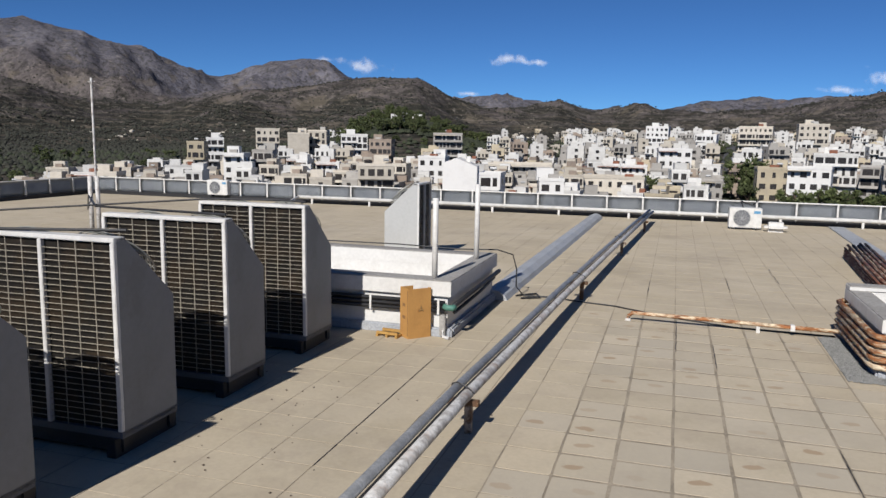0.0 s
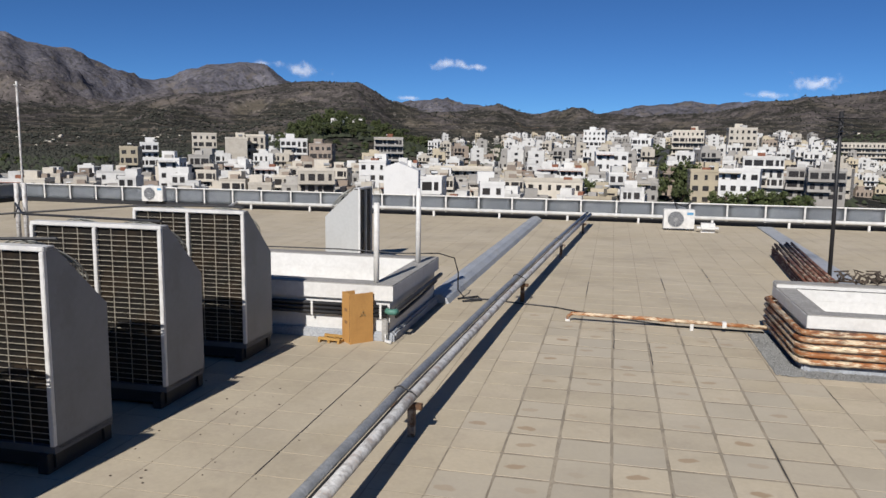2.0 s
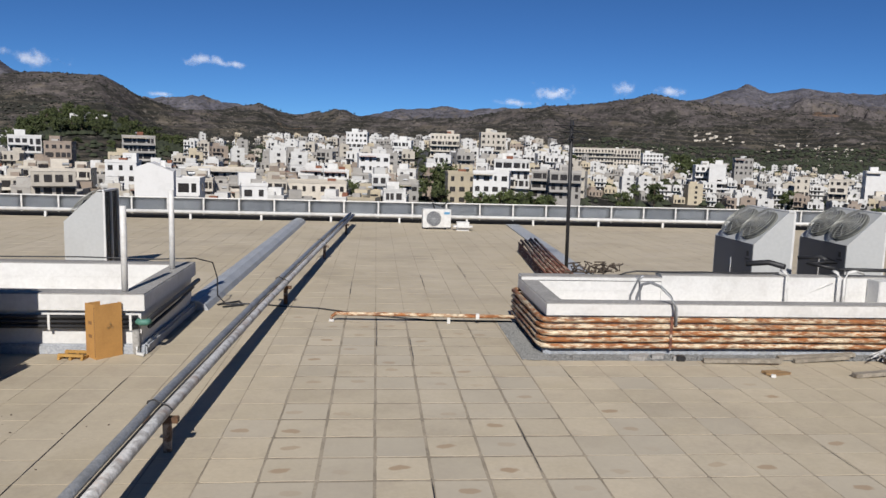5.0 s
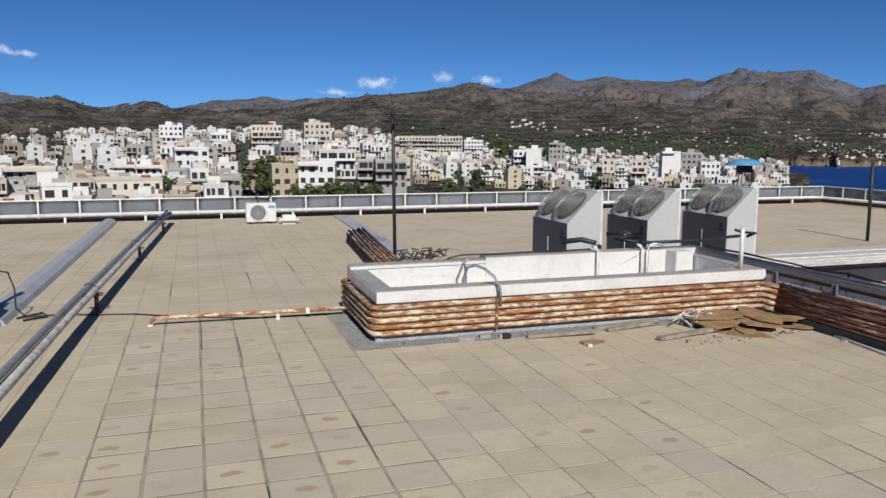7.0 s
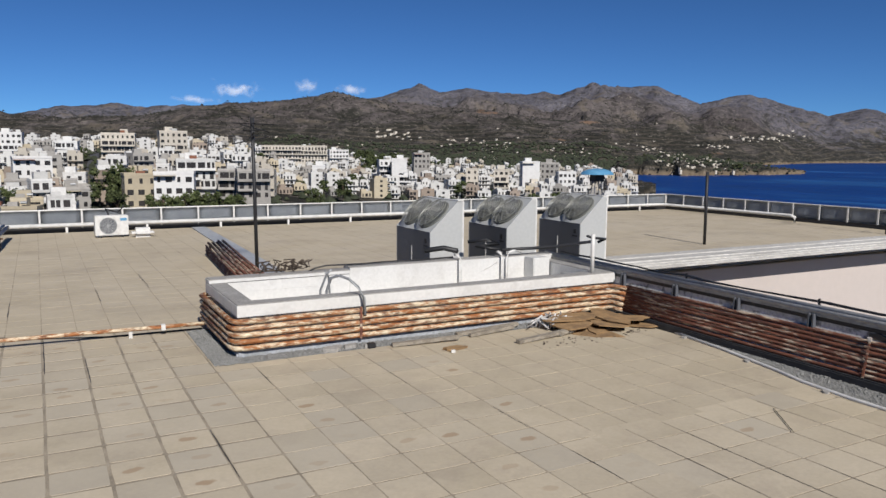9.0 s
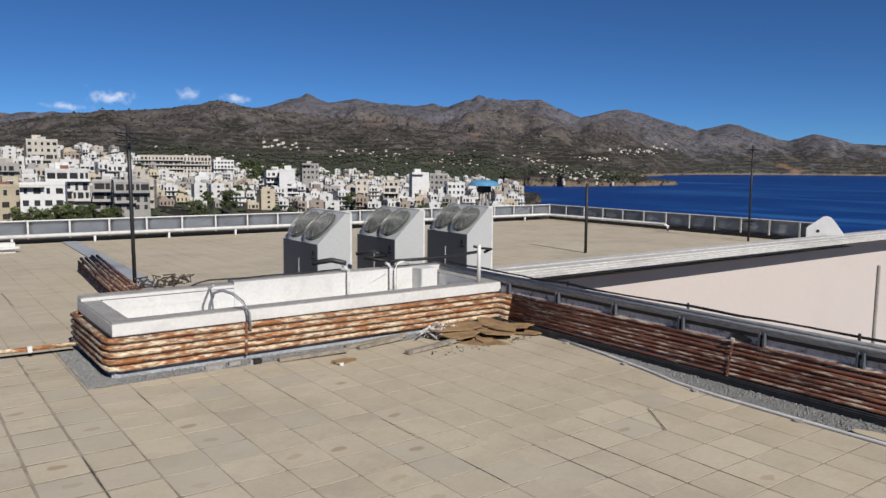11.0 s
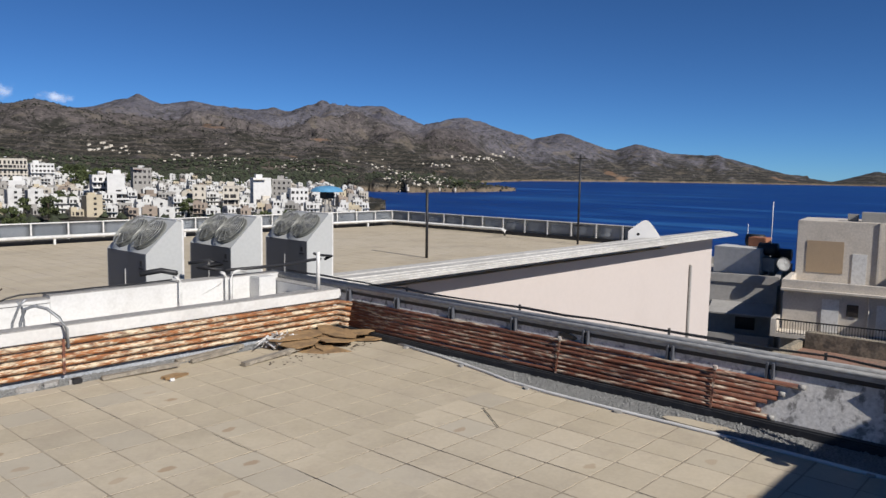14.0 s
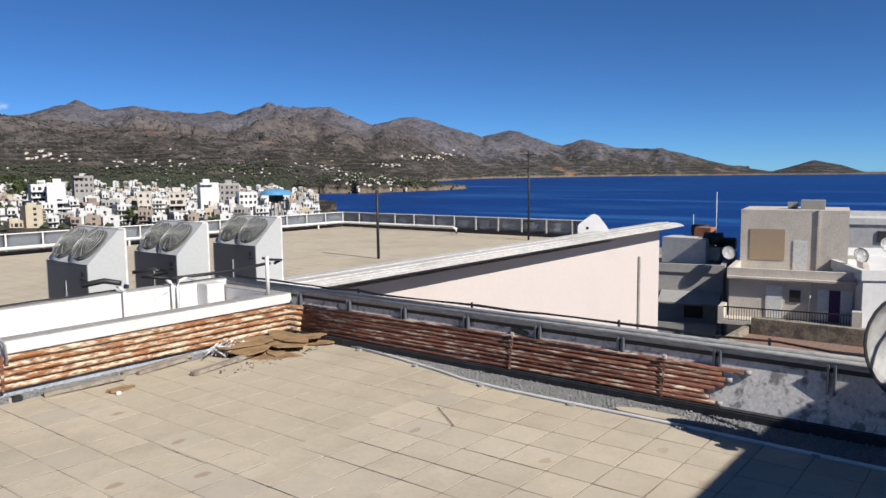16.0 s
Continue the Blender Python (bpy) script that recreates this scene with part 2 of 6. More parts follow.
def terrain_material():
    """Dry hillside: brown earth, dark scrub that thickens low down, pale stones, bare orange cuts, and violet-grey haze
    painted into the far range.
    """
    m = bpy.data.materials.new("dry_scrub")
    m.use_nodes = True
    nt = m.node_tree
    N, Lk = nt.nodes.new, nt.links.new
    b = nt.nodes["Principled BSDF"]
    b.inputs["Roughness"].default_value, b.inputs["Specular IOR Level"].default_value = 1.0, 0.05
    geo, sep = N("ShaderNodeNewGeometry"), N("ShaderNodeSeparateXYZ")
    Lk(geo.outputs["Position"], sep.inputs[0])

    def cloudy(s, detail=6.0, rough_=0.65):
        n = N("ShaderNodeTexNoise")
        n.inputs["Scale"].default_value, n.inputs["Detail"].default_value, n.inputs["Roughness"].default_value = s, detail, rough_
        Lk(geo.outputs["Position"], n.inputs["Vector"])
        return n.outputs["Fac"]

    def span(v, lo, hi, top=1.0):
        r = N("ShaderNodeMapRange")
        r.inputs["From Min"].default_value, r.inputs["From Max"].default_value, r.inputs["To Max"].default_value = lo, hi, top
        Lk(v, r.inputs["Value"])
        return r.outputs[0]

    def plus(v, k, w):
        x = N("ShaderNodeMath")
        x.operation, x.inputs[1].default_value = "MULTIPLY_ADD", k
        Lk(v, x.inputs[0])
        Lk(w, x.inputs[2])
        return x.outputs[0]

    def blend(f, a, c):
        x = N("ShaderNodeMix")
        x.data_type = "RGBA"
        Lk(f, x.inputs[0])
        for k, v in ((6, a), (7, c)):
            if isinstance(v, tuple):
                x.inputs[k].default_value = (*v, 1)
            else:
                Lk(v, x.inputs[k])
        return x.outputs[2]

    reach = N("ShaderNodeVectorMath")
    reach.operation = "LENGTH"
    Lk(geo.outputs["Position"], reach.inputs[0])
    col = blend(span(cloudy(0.0035), 0.4, 0.62), (0.073, 0.063, 0.062), (0.112, 0.098, 0.095))
    # grey limestone of the outer range, violet haze painted in, above the nearer brown phrygana
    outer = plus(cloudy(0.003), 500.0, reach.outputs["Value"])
    hazed_stone = blend(span(cloudy(0.004, 8.0, 0.7), 0.42, 0.60), (0.089, 0.087, 0.106), (0.138, 0.133, 0.155))
    hazed_stone = blend(span(cloudy(0.02, 6.0, 0.8), 0.52, 0.60, 0.5), hazed_stone, (0.060, 0.056, 0.056))
    col = blend(span(outer, 2900, 3300), col, hazed_stone)
    # groves and maquis thicken towards the foot of the slopes
    thick = plus(sep.outputs["Z"], -0.0015, cloudy(0.011, 8.0, 0.72))
    col = blend(span(thick, 0.33, 0.45, 0.86), col, (0.019, 0.020, 0.016))
    col = blend(span(cloudy(0.05, 7.0, 0.85), 0.50, 0.56, 0.70), col, (0.024, 0.024, 0.020))
    col = blend(span(cloudy(0.07, 7.0, 0.9), 0.55, 0.60, 0.60), col, (0.25, 0.22, 0.19))
    col = blend(span(cloudy(0.0042, 7.0, 0.6), 0.655, 0.69, 0.75), col, (0.20, 0.125, 0.08))
    # dry fields and terraces low down
    wave = N("ShaderNodeTexWave")
    wave.bands_direction = "Z"
    wave.inputs["Scale"].default_value, wave.inputs["Distortion"].default_value, wave.inputs["Detail"].default_value, wave.inputs["Detail Scale"].default_value = 0.03, 26.0, 5.0, 0.05
    Lk(geo.outputs["Position"], wave.inputs["Vector"])
    low = plus(cloudy(0.006, 5.0, 0.6), 170.0, sep.outputs["Z"])
    strip = N("ShaderNodeMath")
    strip.operation = "MULTIPLY"
    Lk(span(wave.outputs["Fac"], 0.74, 0.95, 0.28), strip.inputs[0])
    Lk(span(low, 190, 110), strip.inputs[1])
    col = blend(strip.outputs[0], col, (0.15, 0.125, 0.095))
    col = blend(span(cloudy(0.014, 4.0, 0.55), 0.585, 0.63, 0.45), col, (0.14, 0.118, 0.092))
    # ground near the building made pale, to bounce light up under the eave
    col = blend(span(reach.outputs["Value"], 185, 150), col, (0.27, 0.25, 0.225))
    shore = plus(cloudy(0.03), 10.0, sep.outputs["Z"])
    cliff = N("ShaderNodeMath")
    cliff.operation = "MULTIPLY"
    Lk(span(shore, SEA_LEVEL + 13, SEA_LEVEL + 9, 0.6), cliff.inputs[0])
    Lk(span(reach.outputs["Value"], 880, 960), cliff.inputs[1])
    col = blend(cliff.outputs[0], col, (0.22, 0.17, 0.12))
    Lk(col, b.inputs["Base Color"])
    bp = N("ShaderNodeBump")
    bp.inputs["Strength"].default_value, bp.inputs["Distance"].default_value = 0.8, 22.0
    Lk(cloudy(0.012, 8.0, 0.6), bp.inputs["Height"])
    Lk(bp.outputs[0], b.inputs["Normal"])
    return m


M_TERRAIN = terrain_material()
M_BRIGHT = material("fresh_white_render", (0.72, 0.71, 0.69), 0.8, second=(0.63, 0.62, 0.60), amount=0.5, scale=0.5, grain=0.05, fine=5, bump=0.0)
M_ROOFTILE = material("red_roof_tiles", (0.27, 0.105, 0.06), 0.85, second=(0.19, 0.085, 0.055), amount=0.7, scale=0.8, fine=3, grain=0.3, bump=0.0)

# ------------------------------------------------------------------ building helpers
def mesh_of(name, bm, mat, smooth=False):
    me = bpy.data.meshes.new(name)
    bm.normal_update()
    bm.to_mesh(me)
    bm.free()
    for x in (mat if isinstance(mat, (list, tuple)) else [mat]):
        me.materials.append(x)
    if smooth:
        me.polygons.foreach_set("use_smooth", [True] * len(me.polygons))
    return me


def part(name, bm, mat, parent=None, label="", smooth=False):
    """One mesh object from a bmesh, under a thing or a part."""
    ob = new(name, mesh_of(name, bm, mat, smooth))
    if parent:
        ob.parent = parent
    if label:
        tagged(ob, label)
    return ob


def thing(name, label, category, m=None, group="", kind=""):
    ob = new(name)
    ob.empty_display_size = 0.1
    if m is not None:
        ob.matrix_basis = m
    return tagged(ob, label, category, group, kind)


def box(bm, x0, y0, z0, x1, y1, z1, bevel=0.0):
    v = [bm.verts.new((x, y, z)) for z in (z0, z1) for x, y in ((x0, y0), (x1, y0), (x1, y1), (x0, y1))]
    fs = [bm.faces.new([v[i] for i in q]) for q in ((3, 2, 1, 0), (4, 5, 6, 7), (0, 1, 5, 4), (1, 2, 6, 5), (2, 3, 7, 6), (3, 0, 4, 7))]
    if bevel:
        bmesh.ops.bevel(bm, geom=list({e for f in fs for e in f.edges}), offset=bevel, segments=2, affect="EDGES", clamp_overlap=True)
    return bm


def boxes(*rows, bevel=0.0):
    bm = bmesh.new()
    for r in rows:
        box(bm, *r, bevel=bevel)
    return bm


def tube(points, r, sides=8, bm=None, closed_ends=True):
    """A round pipe through a line of points."""
    bm = bm or bmesh.new()
    pts = [Vector(q) for q in points]
    rings = []
    for i, q in enumerate(pts):
        a = (pts[min(i + 1, len(pts) - 1)] - pts[max(i - 1, 0)]).normalized()
        up = Vector((0, 0, 1)) if abs(a.z) < 0.9 else Vector((0, 1, 0))
        s = a.cross(up).normalized()
        u = s.cross(a)
        k = 1.0
        if 0 < i < len(pts) - 1:
            k = 1 / max(0.5, math.cos((pts[i + 1] - q).angle(q - pts[i - 1], 0) / 2))
        rings.append([bm.verts.new(q + r * (math.cos(t) * s * k + math.sin(t) * u)) for t in (2 * math.pi * j / sides for j in range(sides))])
    for p, n in zip(rings, rings[1:]):
        for j in range(sides):
            bm.faces.new((p[j], p[(j + 1) % sides], n[(j + 1) % sides], n[j]))
    if closed_ends:
        bm.faces.new(rings[0][::-1])
        bm.faces.new(rings[-1])
    return bm


def prism(bm, outline, axis, a, b):
    """An outline in two dimensions drawn out along x, y or z from a to b."""
    def at(p, c):
        return {"x": (c, p[0], p[1]), "y": (p[0], c, p[1]), "z": (p[0], p[1], c)}[axis]
    lo, hi = [bm.verts.new(at(p, a)) for p in outline], [bm.verts.new(at(p, b)) for p in outline]
    n = len(outline)
    for i in range(n):
        bm.faces.new((lo[i], lo[(i + 1) % n], hi[(i + 1) % n], hi[i]))
    bm.faces.new(lo[::-1])
    bm.faces.new(hi)
    bmesh.ops.recalc_face_normals(bm, faces=bm.faces)
    return bm


def ring(bm, cx, cy, cz, r, tube_r, seg=20, m=None):
    pts = [Vector((cx + r * math.cos(2 * math.pi * i / seg), cy + r * math.sin(2 * math.pi * i / seg), cz)) for i in range(seg + 1)]
    if m is not None:
        pts = [m @ q for q in pts]
    return tube(pts, tube_r, 4, bm, False)

# ------------------------------------------------------------------ the large structure
GX, GY, TS = 0.10, 5.235, 0.395        # a tile corner and the tile's width
NORTH, WEST, EAST = 22.95, -20.6, 23.0

floor = tagged(part("floor", boxes((WEST - 0.1, -9.0, -0.30, 7.56, NORTH + 0.1, -0.0022), (7.56, 10.9, -0.30, EAST + 0.1, NORTH + 0.1, -0.0022)), M_JOINT),
               "beige tiled flat roof with worn mortar joints", "roof floor", kind="structure")
tagged(part("wall_south", boxes((WEST, -9.0, -20.0, 7.52, NORTH, -0.30), (7.52, 10.6, -20.0, 27.2, NORTH, -0.30), (7.56, 10.6, -0.3, 27.2, 10.897, 0.187)), M_PINK),
       "pale pink rendered outer wall under the roof edge", "wall", kind="structure")
M_EAVE = material("pale_weathered_eave", (0.60, 0.58, 0.54), 0.85, second=(0.44, 0.42, 0.385), amount=0.6, scale=2.4, fine=30, stretch=(0.25, 1, 1), third=(0.30, 0.28, 0.26), third_amount=0.35, third_scale=5)
bm = prism(bmesh.new(), [(9.94, 0.19), (9.94, 0.225), (10.00, 0.235), (10.00, 0.255), (10.08, 0.262), (10.08, 0.282), (10.20, 0.290), (10.22, 0.31), (10.52, 0.31), (10.54, 0.325), (10.64, 0.325), (10.66, 0.31), (10.95, 0.31), (10.95, 0.19)], "x", 7.58, 27.9)
tagged(part("trim_eave", bm, M_EAVE), "stepped pale concrete eave along the roof edge", "eave", kind="structure")


def kerb_box(label, x0, x1, y0, y1, z, w, lip, band):
    """A low walled box on the roof, open above: plinth, recessed wall, plaster band and cap slabs."""
    t = thing("roof_kerb", label, "roof kerb")
    r = 0.05
    for n, q in (("wall", (x0 + r, y0 + r, -0.05, x1 - r, y0 + w, z - band)), ("wall", (x0 + r, y1 - w, -0.05, x1 - r, y1 - r, z - band)),
                 ("wall", (x0 + r, y0 + w, -0.05, x0 + w, y1 - w, z - band)), ("wall", (x1 - w, y0 + w, -0.05, x1 - r, y1 - w, z - band))):
        part(n, boxes(q), M_WHITE, t)
    for q in ((x0, y0, z - band, x1, y0 + w, z), (x0, y1 - w, z - band, x1, y1, z), (x0, y0 + w, z - band, x0 + w, y1 - w, z), (x1 - w, y0 + w, z - band, x1, y1 - w, z)):
        part("plaster_band", boxes(q, bevel=0.003), M_WHITE, t)
    e = 0.006
    for q in ((x0 + e, y0 + e, z, x1 - e, y0 + w - e, z + lip), (x0 + e, y1 - w + e, z, x1 - e, y1 - e, z + lip),
              (x0 + e, y0 + w, z, x0 + w - e, y1 - w, z + lip), (x1 - w + e, y0 + w, z, x1 - e, y1 - w, z + lip)):
        part("cap_slab", boxes(q), M_SLAB, t, "grey weathered slab")
    part("deck", boxes((x0 + w, y0 + w, 0.0, x1 - w, y1 - w, 0.12)), M_WHITE, t)
    for q in ((x0 - 0.02, y0 - 0.02, -0.02, x1 + 0.02, y0 + r + 0.004, 0.10), (x1 - r - 0.004, y0 + r + 0.004, -0.02, x1 + 0.02, y1, 0.10), (x0 - 0.02, y0 + r + 0.004, -0.02, x0 + r + 0.004, y1, 0.10)):
        part("membrane_skirt", boxes(q, bevel=0.02), M_GREYFILM, t, "grey waterproof skirt")
    return t


kerb_box("white plastered skylight kerb with grey slab cap", -6.9, -2.35, 8.02, 10.32, 0.635, 0.26, 0.012, 0.17)
kerb_east = kerb_box("white plastered skylight kerb ringed by rusty pipes", 2.0, 7.34, 8.06, 9.8, 0.575, 0.22, 0.012, 0.13)
part("raised_wall", boxes((3.9, 9.566, 0.13, 7.34, 9.804, 0.66), (2.0, 9.567, 0.588, 3.9, 9.803, 0.625)), M_WHITE, kerb_east)
part("cap_slab", boxes((3.9, 9.58, 0.66, 7.34, 9.795, 0.672)), M_SLAB, kerb_east)
part("cap_slab", boxes((2.01, 9.58, 0.625, 3.897, 9.795, 0.637)), M_SLAB, kerb_east)
part("plaster_band", boxes((7.34, 8.06, 0.445, 7.44, 8.28, 0.574)), M_WHITE, kerb_east)
part("inner_block", boxes((6.80, 9.3, 0.12, 7.1, 9.56, 0.66), bevel=0.01), M_WHITE, kerb_east)

M_CAPSTEEL = material("dull_grey_steel", (0.46, 0.455, 0.44), 0.6, metal=0.1, second=(0.33, 0.325, 0.315), amount=0.6, scale=3, stretch=(1, 0.3, 1), third=(0.2, 0.19, 0.18), third_amount=0.3, third_scale=9)
M_WALLGREY = material("stained_grey_render", (0.76, 0.73, 0.69), 0.9, second=(0.50, 0.475, 0.45), amount=0.7, scale=1.6, fine=30, grain=0.2, third=(0.10, 0.095, 0.09), third_amount=0.75, third_scale=7)
east_wall = thing("wall_east", "grey stained parapet wall with a metal rail cap", "wall", kind="structure")
part("wall", prism(bmesh.new(), [(7.22, -0.1), (7.56, -0.1), (7.56, 0.572), (7.365, 0.572)], "y", -6.0, 10.0), M_WALLGREY, east_wall)
# Black strip put in for the shadow line below the cap.
part("gap", boxes((7.34, -6.0, 0.53, 7.37, 9.95, 0.572)), M_DARK, east_wall, "black strip painting the shade under the cap")
# Bitumen skirt whose black also paints the shade beneath the wall pipes.
part("bitumen_skirt", boxes((7.17, -6.0, -0.02, 7.28, 7.85, 0.085), bevel=0.015), M_BITUMEN, east_wall, "bitumen skirt, blackened for the shade under the pipes")
part("cap", boxes((7.33, -6.0, 0.572, 7.60, 9.97, 0.625), bevel=0.012), M_CAPSTEEL, east_wall, "grey metal channel cap")
part("rail", tube([(7.343, -6, 0.628), (7.343, 9.9, 0.628)], 0.026, 8), M_CAPSTEEL, east_wall, "grey metal edge rail", True)
part("rail", tube([(7.45, -6, 0.640), (7.45, 9.9, 0.640)], 0.032, 8), M_CAPSTEEL, east_wall, "grey metal edge rail", True)
post = None
for i in range(28):
    y = 7.83 - (i // 2) * 0.975 + 0.055 * (i % 2)
    if not post:
        post = part("bracket", boxes((7.29, -0.009, 0.34, 7.342, 0.009, 0.60)), M_METAL_D, east_wall, "dark steel bracket plate")
        o = post
    else:
        o = new("bracket", post.data)
        o.parent = east_wall
    o.location = (0, y, 0)
part("hole", prism(bmesh.new(), [(4.08, 0.485), (4.12, 0.46), (4.22, 0.465), (4.30, 0.48), (4.31, 0.515), (4.22, 0.53), (4.14, 0.51)], "x", 7.325, 7.36), M_DARK, east_wall, "dark hole in the render")

# the stair head behind the camera, which shades the corner of the roof
tagged(part("wall_stair_head", boxes((4.3, -7.5, -0.1, 12.0, -2.6, 3.12)), M_PINK), "plain rendered stair head on the roof", "wall", kind="structure")

# ------------------------------------------------------------------ ground, sea and hills
SEA = SEA_LEVEL
# ridge lines fitted to the skyline in the camera's view: bearing (degrees left of +y) and elevation of its points in
# turn
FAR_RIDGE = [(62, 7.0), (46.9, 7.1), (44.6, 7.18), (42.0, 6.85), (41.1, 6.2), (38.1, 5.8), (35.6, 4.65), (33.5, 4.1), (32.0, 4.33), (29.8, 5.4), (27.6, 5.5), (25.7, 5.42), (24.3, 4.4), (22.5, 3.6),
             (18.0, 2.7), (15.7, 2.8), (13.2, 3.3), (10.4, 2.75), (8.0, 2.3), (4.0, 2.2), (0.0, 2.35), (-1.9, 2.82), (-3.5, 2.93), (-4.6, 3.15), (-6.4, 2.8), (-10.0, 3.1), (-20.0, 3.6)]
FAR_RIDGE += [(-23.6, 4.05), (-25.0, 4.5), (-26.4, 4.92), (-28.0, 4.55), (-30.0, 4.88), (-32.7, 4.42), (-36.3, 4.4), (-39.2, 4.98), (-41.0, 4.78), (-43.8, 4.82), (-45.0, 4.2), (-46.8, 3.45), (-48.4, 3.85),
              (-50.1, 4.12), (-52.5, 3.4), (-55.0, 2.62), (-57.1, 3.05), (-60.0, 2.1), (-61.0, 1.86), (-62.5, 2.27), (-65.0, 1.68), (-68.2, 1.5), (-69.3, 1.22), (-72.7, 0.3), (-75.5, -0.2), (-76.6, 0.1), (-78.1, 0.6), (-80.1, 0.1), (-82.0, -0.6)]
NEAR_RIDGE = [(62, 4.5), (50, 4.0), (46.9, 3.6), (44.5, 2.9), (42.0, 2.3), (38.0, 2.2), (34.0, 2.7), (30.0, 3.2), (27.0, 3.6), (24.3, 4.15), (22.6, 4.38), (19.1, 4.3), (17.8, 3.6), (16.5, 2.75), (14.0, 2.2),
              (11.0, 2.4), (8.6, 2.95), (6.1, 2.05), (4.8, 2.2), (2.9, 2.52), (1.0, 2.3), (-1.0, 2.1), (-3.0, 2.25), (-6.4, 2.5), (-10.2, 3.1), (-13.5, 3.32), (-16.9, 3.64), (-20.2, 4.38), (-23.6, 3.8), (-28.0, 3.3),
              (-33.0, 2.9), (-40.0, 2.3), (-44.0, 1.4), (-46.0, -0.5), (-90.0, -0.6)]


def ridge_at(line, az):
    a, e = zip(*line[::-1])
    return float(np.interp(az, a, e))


def town_top(az):
    """Elevation, in degrees, that the town's slope reaches at a bearing."""
    return float(np.interp(az, (-48, -41, -30, -19, -10, 0, 15, 26, 38, 50), (-3.4, -2.3, -1.2, -0.55, 0.1, -0.1, -0.5, -0.7, -1.35, -1.6)))


def land(az, r):
    """Height of the land at a bearing and a distance."""
    x, y = -r * math.sin(radians(az)), r * math.cos(radians(az))
    top = 2 + 760 * math.tan(radians(town_top(az)))
    k = min(1.0, max(0.0, (r - 90) / 670))
    floor_z = -20 - 3.4 * min(1.0, max(0.0, (-az - 10) / 8))
    h = floor_z + (top - floor_z) * k
    if r > 760:
        h = top + (r - 760) * 0.004
    shore_edge = -41.5 + 0.9 * math.sin(r * 0.02) - 1.8 * min(1.0, max(0.0, (800 - r) / 200))
    bay = az < shore_edge
    shore = float(np.interp(-az, (41, 47, 52, 55, 62, 75), (1150, 1400, 2100, 2700, 3150, 3500)))
    if bay:
        h = -18 - max(0, r - 70) * 0.08
        if r > shore and az > -74:
            h = SEA + 0.5 + min(40, (r - shore) * 0.03)
        if -53.9 < az < -41:
            taper = min(1.0, (az + 53.9) / 8)
            across = (r - 1175) / (215 * taper ** 0.5 * (1 + 0.25 * noise.noise(Vector((az * 0.9, 0, 5)))))
            if abs(across) < 1:
                h = max(h, SEA + 22 * (1 - across * across) ** 0.35 * (0.25 + 0.75 * taper) * (0.85 + 0.3 * noise.noise(Vector((az * 1.3, r * 0.01, 3)))))
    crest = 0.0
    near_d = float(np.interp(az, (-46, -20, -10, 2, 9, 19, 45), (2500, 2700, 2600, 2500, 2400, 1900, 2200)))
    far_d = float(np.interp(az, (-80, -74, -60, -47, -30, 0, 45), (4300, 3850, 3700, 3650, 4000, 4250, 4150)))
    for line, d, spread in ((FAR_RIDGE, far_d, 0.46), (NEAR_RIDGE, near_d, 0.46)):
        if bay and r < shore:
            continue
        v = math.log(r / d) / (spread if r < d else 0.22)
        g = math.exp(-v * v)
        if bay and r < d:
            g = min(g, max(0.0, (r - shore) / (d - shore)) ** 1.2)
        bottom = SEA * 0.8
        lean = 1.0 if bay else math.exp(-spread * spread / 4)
        # height set so that the ridge meets the skyline seen from the camera
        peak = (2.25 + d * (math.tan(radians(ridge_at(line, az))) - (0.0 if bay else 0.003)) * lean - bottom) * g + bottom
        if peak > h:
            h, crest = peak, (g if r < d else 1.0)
    if r > 600 and h > SEA + 2:
        p = Vector((x, y, 7))
        n = noise.fractal(p * 0.004, 0.8, 2.1, 6) * (0.35 + 0.65 * (1 - crest))
        spur = (noise.ridged_multi_fractal(p * 0.0026, 0.9, 2.1, 6, 1.0, 2.0) - 1.05) * (1 - crest ** 4) * 1.9
        h += (n * min(0.006 * r, (h - SEA) * 0.2) + spur * min(0.012 * r, (h - SEA) * 0.25)) * min(1, (r - 600) / 700)
    return h + 25 * math.exp(-((az - 20.2) / 4.6) ** 2 - (math.log(r / 640) / 0.2) ** 2)


def ground_mesh():
    azs = [float(a) for a in np.arange(-100, 62, 0.2)] + [float(a) for a in np.arange(62, 260, 6.0)]
    rs = [45 * (800 / 45) ** (i / 60) for i in range(60)] + [800 * (4800 / 800) ** (i / 129) for i in range(130)]
    verts, faces = [], []
    for a in azs:
        for r in rs:
            verts.append((-r * math.sin(radians(a)), r * math.cos(radians(a)), land(a, r) if a < 62 else -20.0))
    n = len(rs)
    for i in range(len(azs)):
        j = (i + 1) % len(azs)
        for k in range(n - 1):
            faces.append((i * n + k, i * n + k + 1, j * n + k + 1, j * n + k))
    c = len(verts)
    verts.append((0, 0, -20.5))
    faces += [(c, i * n, ((i + 1) % len(azs)) * n) for i in range(len(azs))]
    me = bpy.data.meshes.new("ground")
    me.from_pydata(verts, [], faces)
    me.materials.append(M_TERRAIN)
    me.polygons.foreach_set("use_smooth", [True] * len(me.polygons))
    me.update()
    return me


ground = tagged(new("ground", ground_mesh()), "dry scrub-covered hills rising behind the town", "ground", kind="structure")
bm = bmesh.new()
bmesh.ops.create_circle(bm, cap_ends=True, segments=96, radius=4950, matrix=Matrix.Translation((0, 0, SEA)))
water = tagged(part("water", bm, M_SEA), "deep blue sea bay with light wind ripples", "sea", kind="structure")

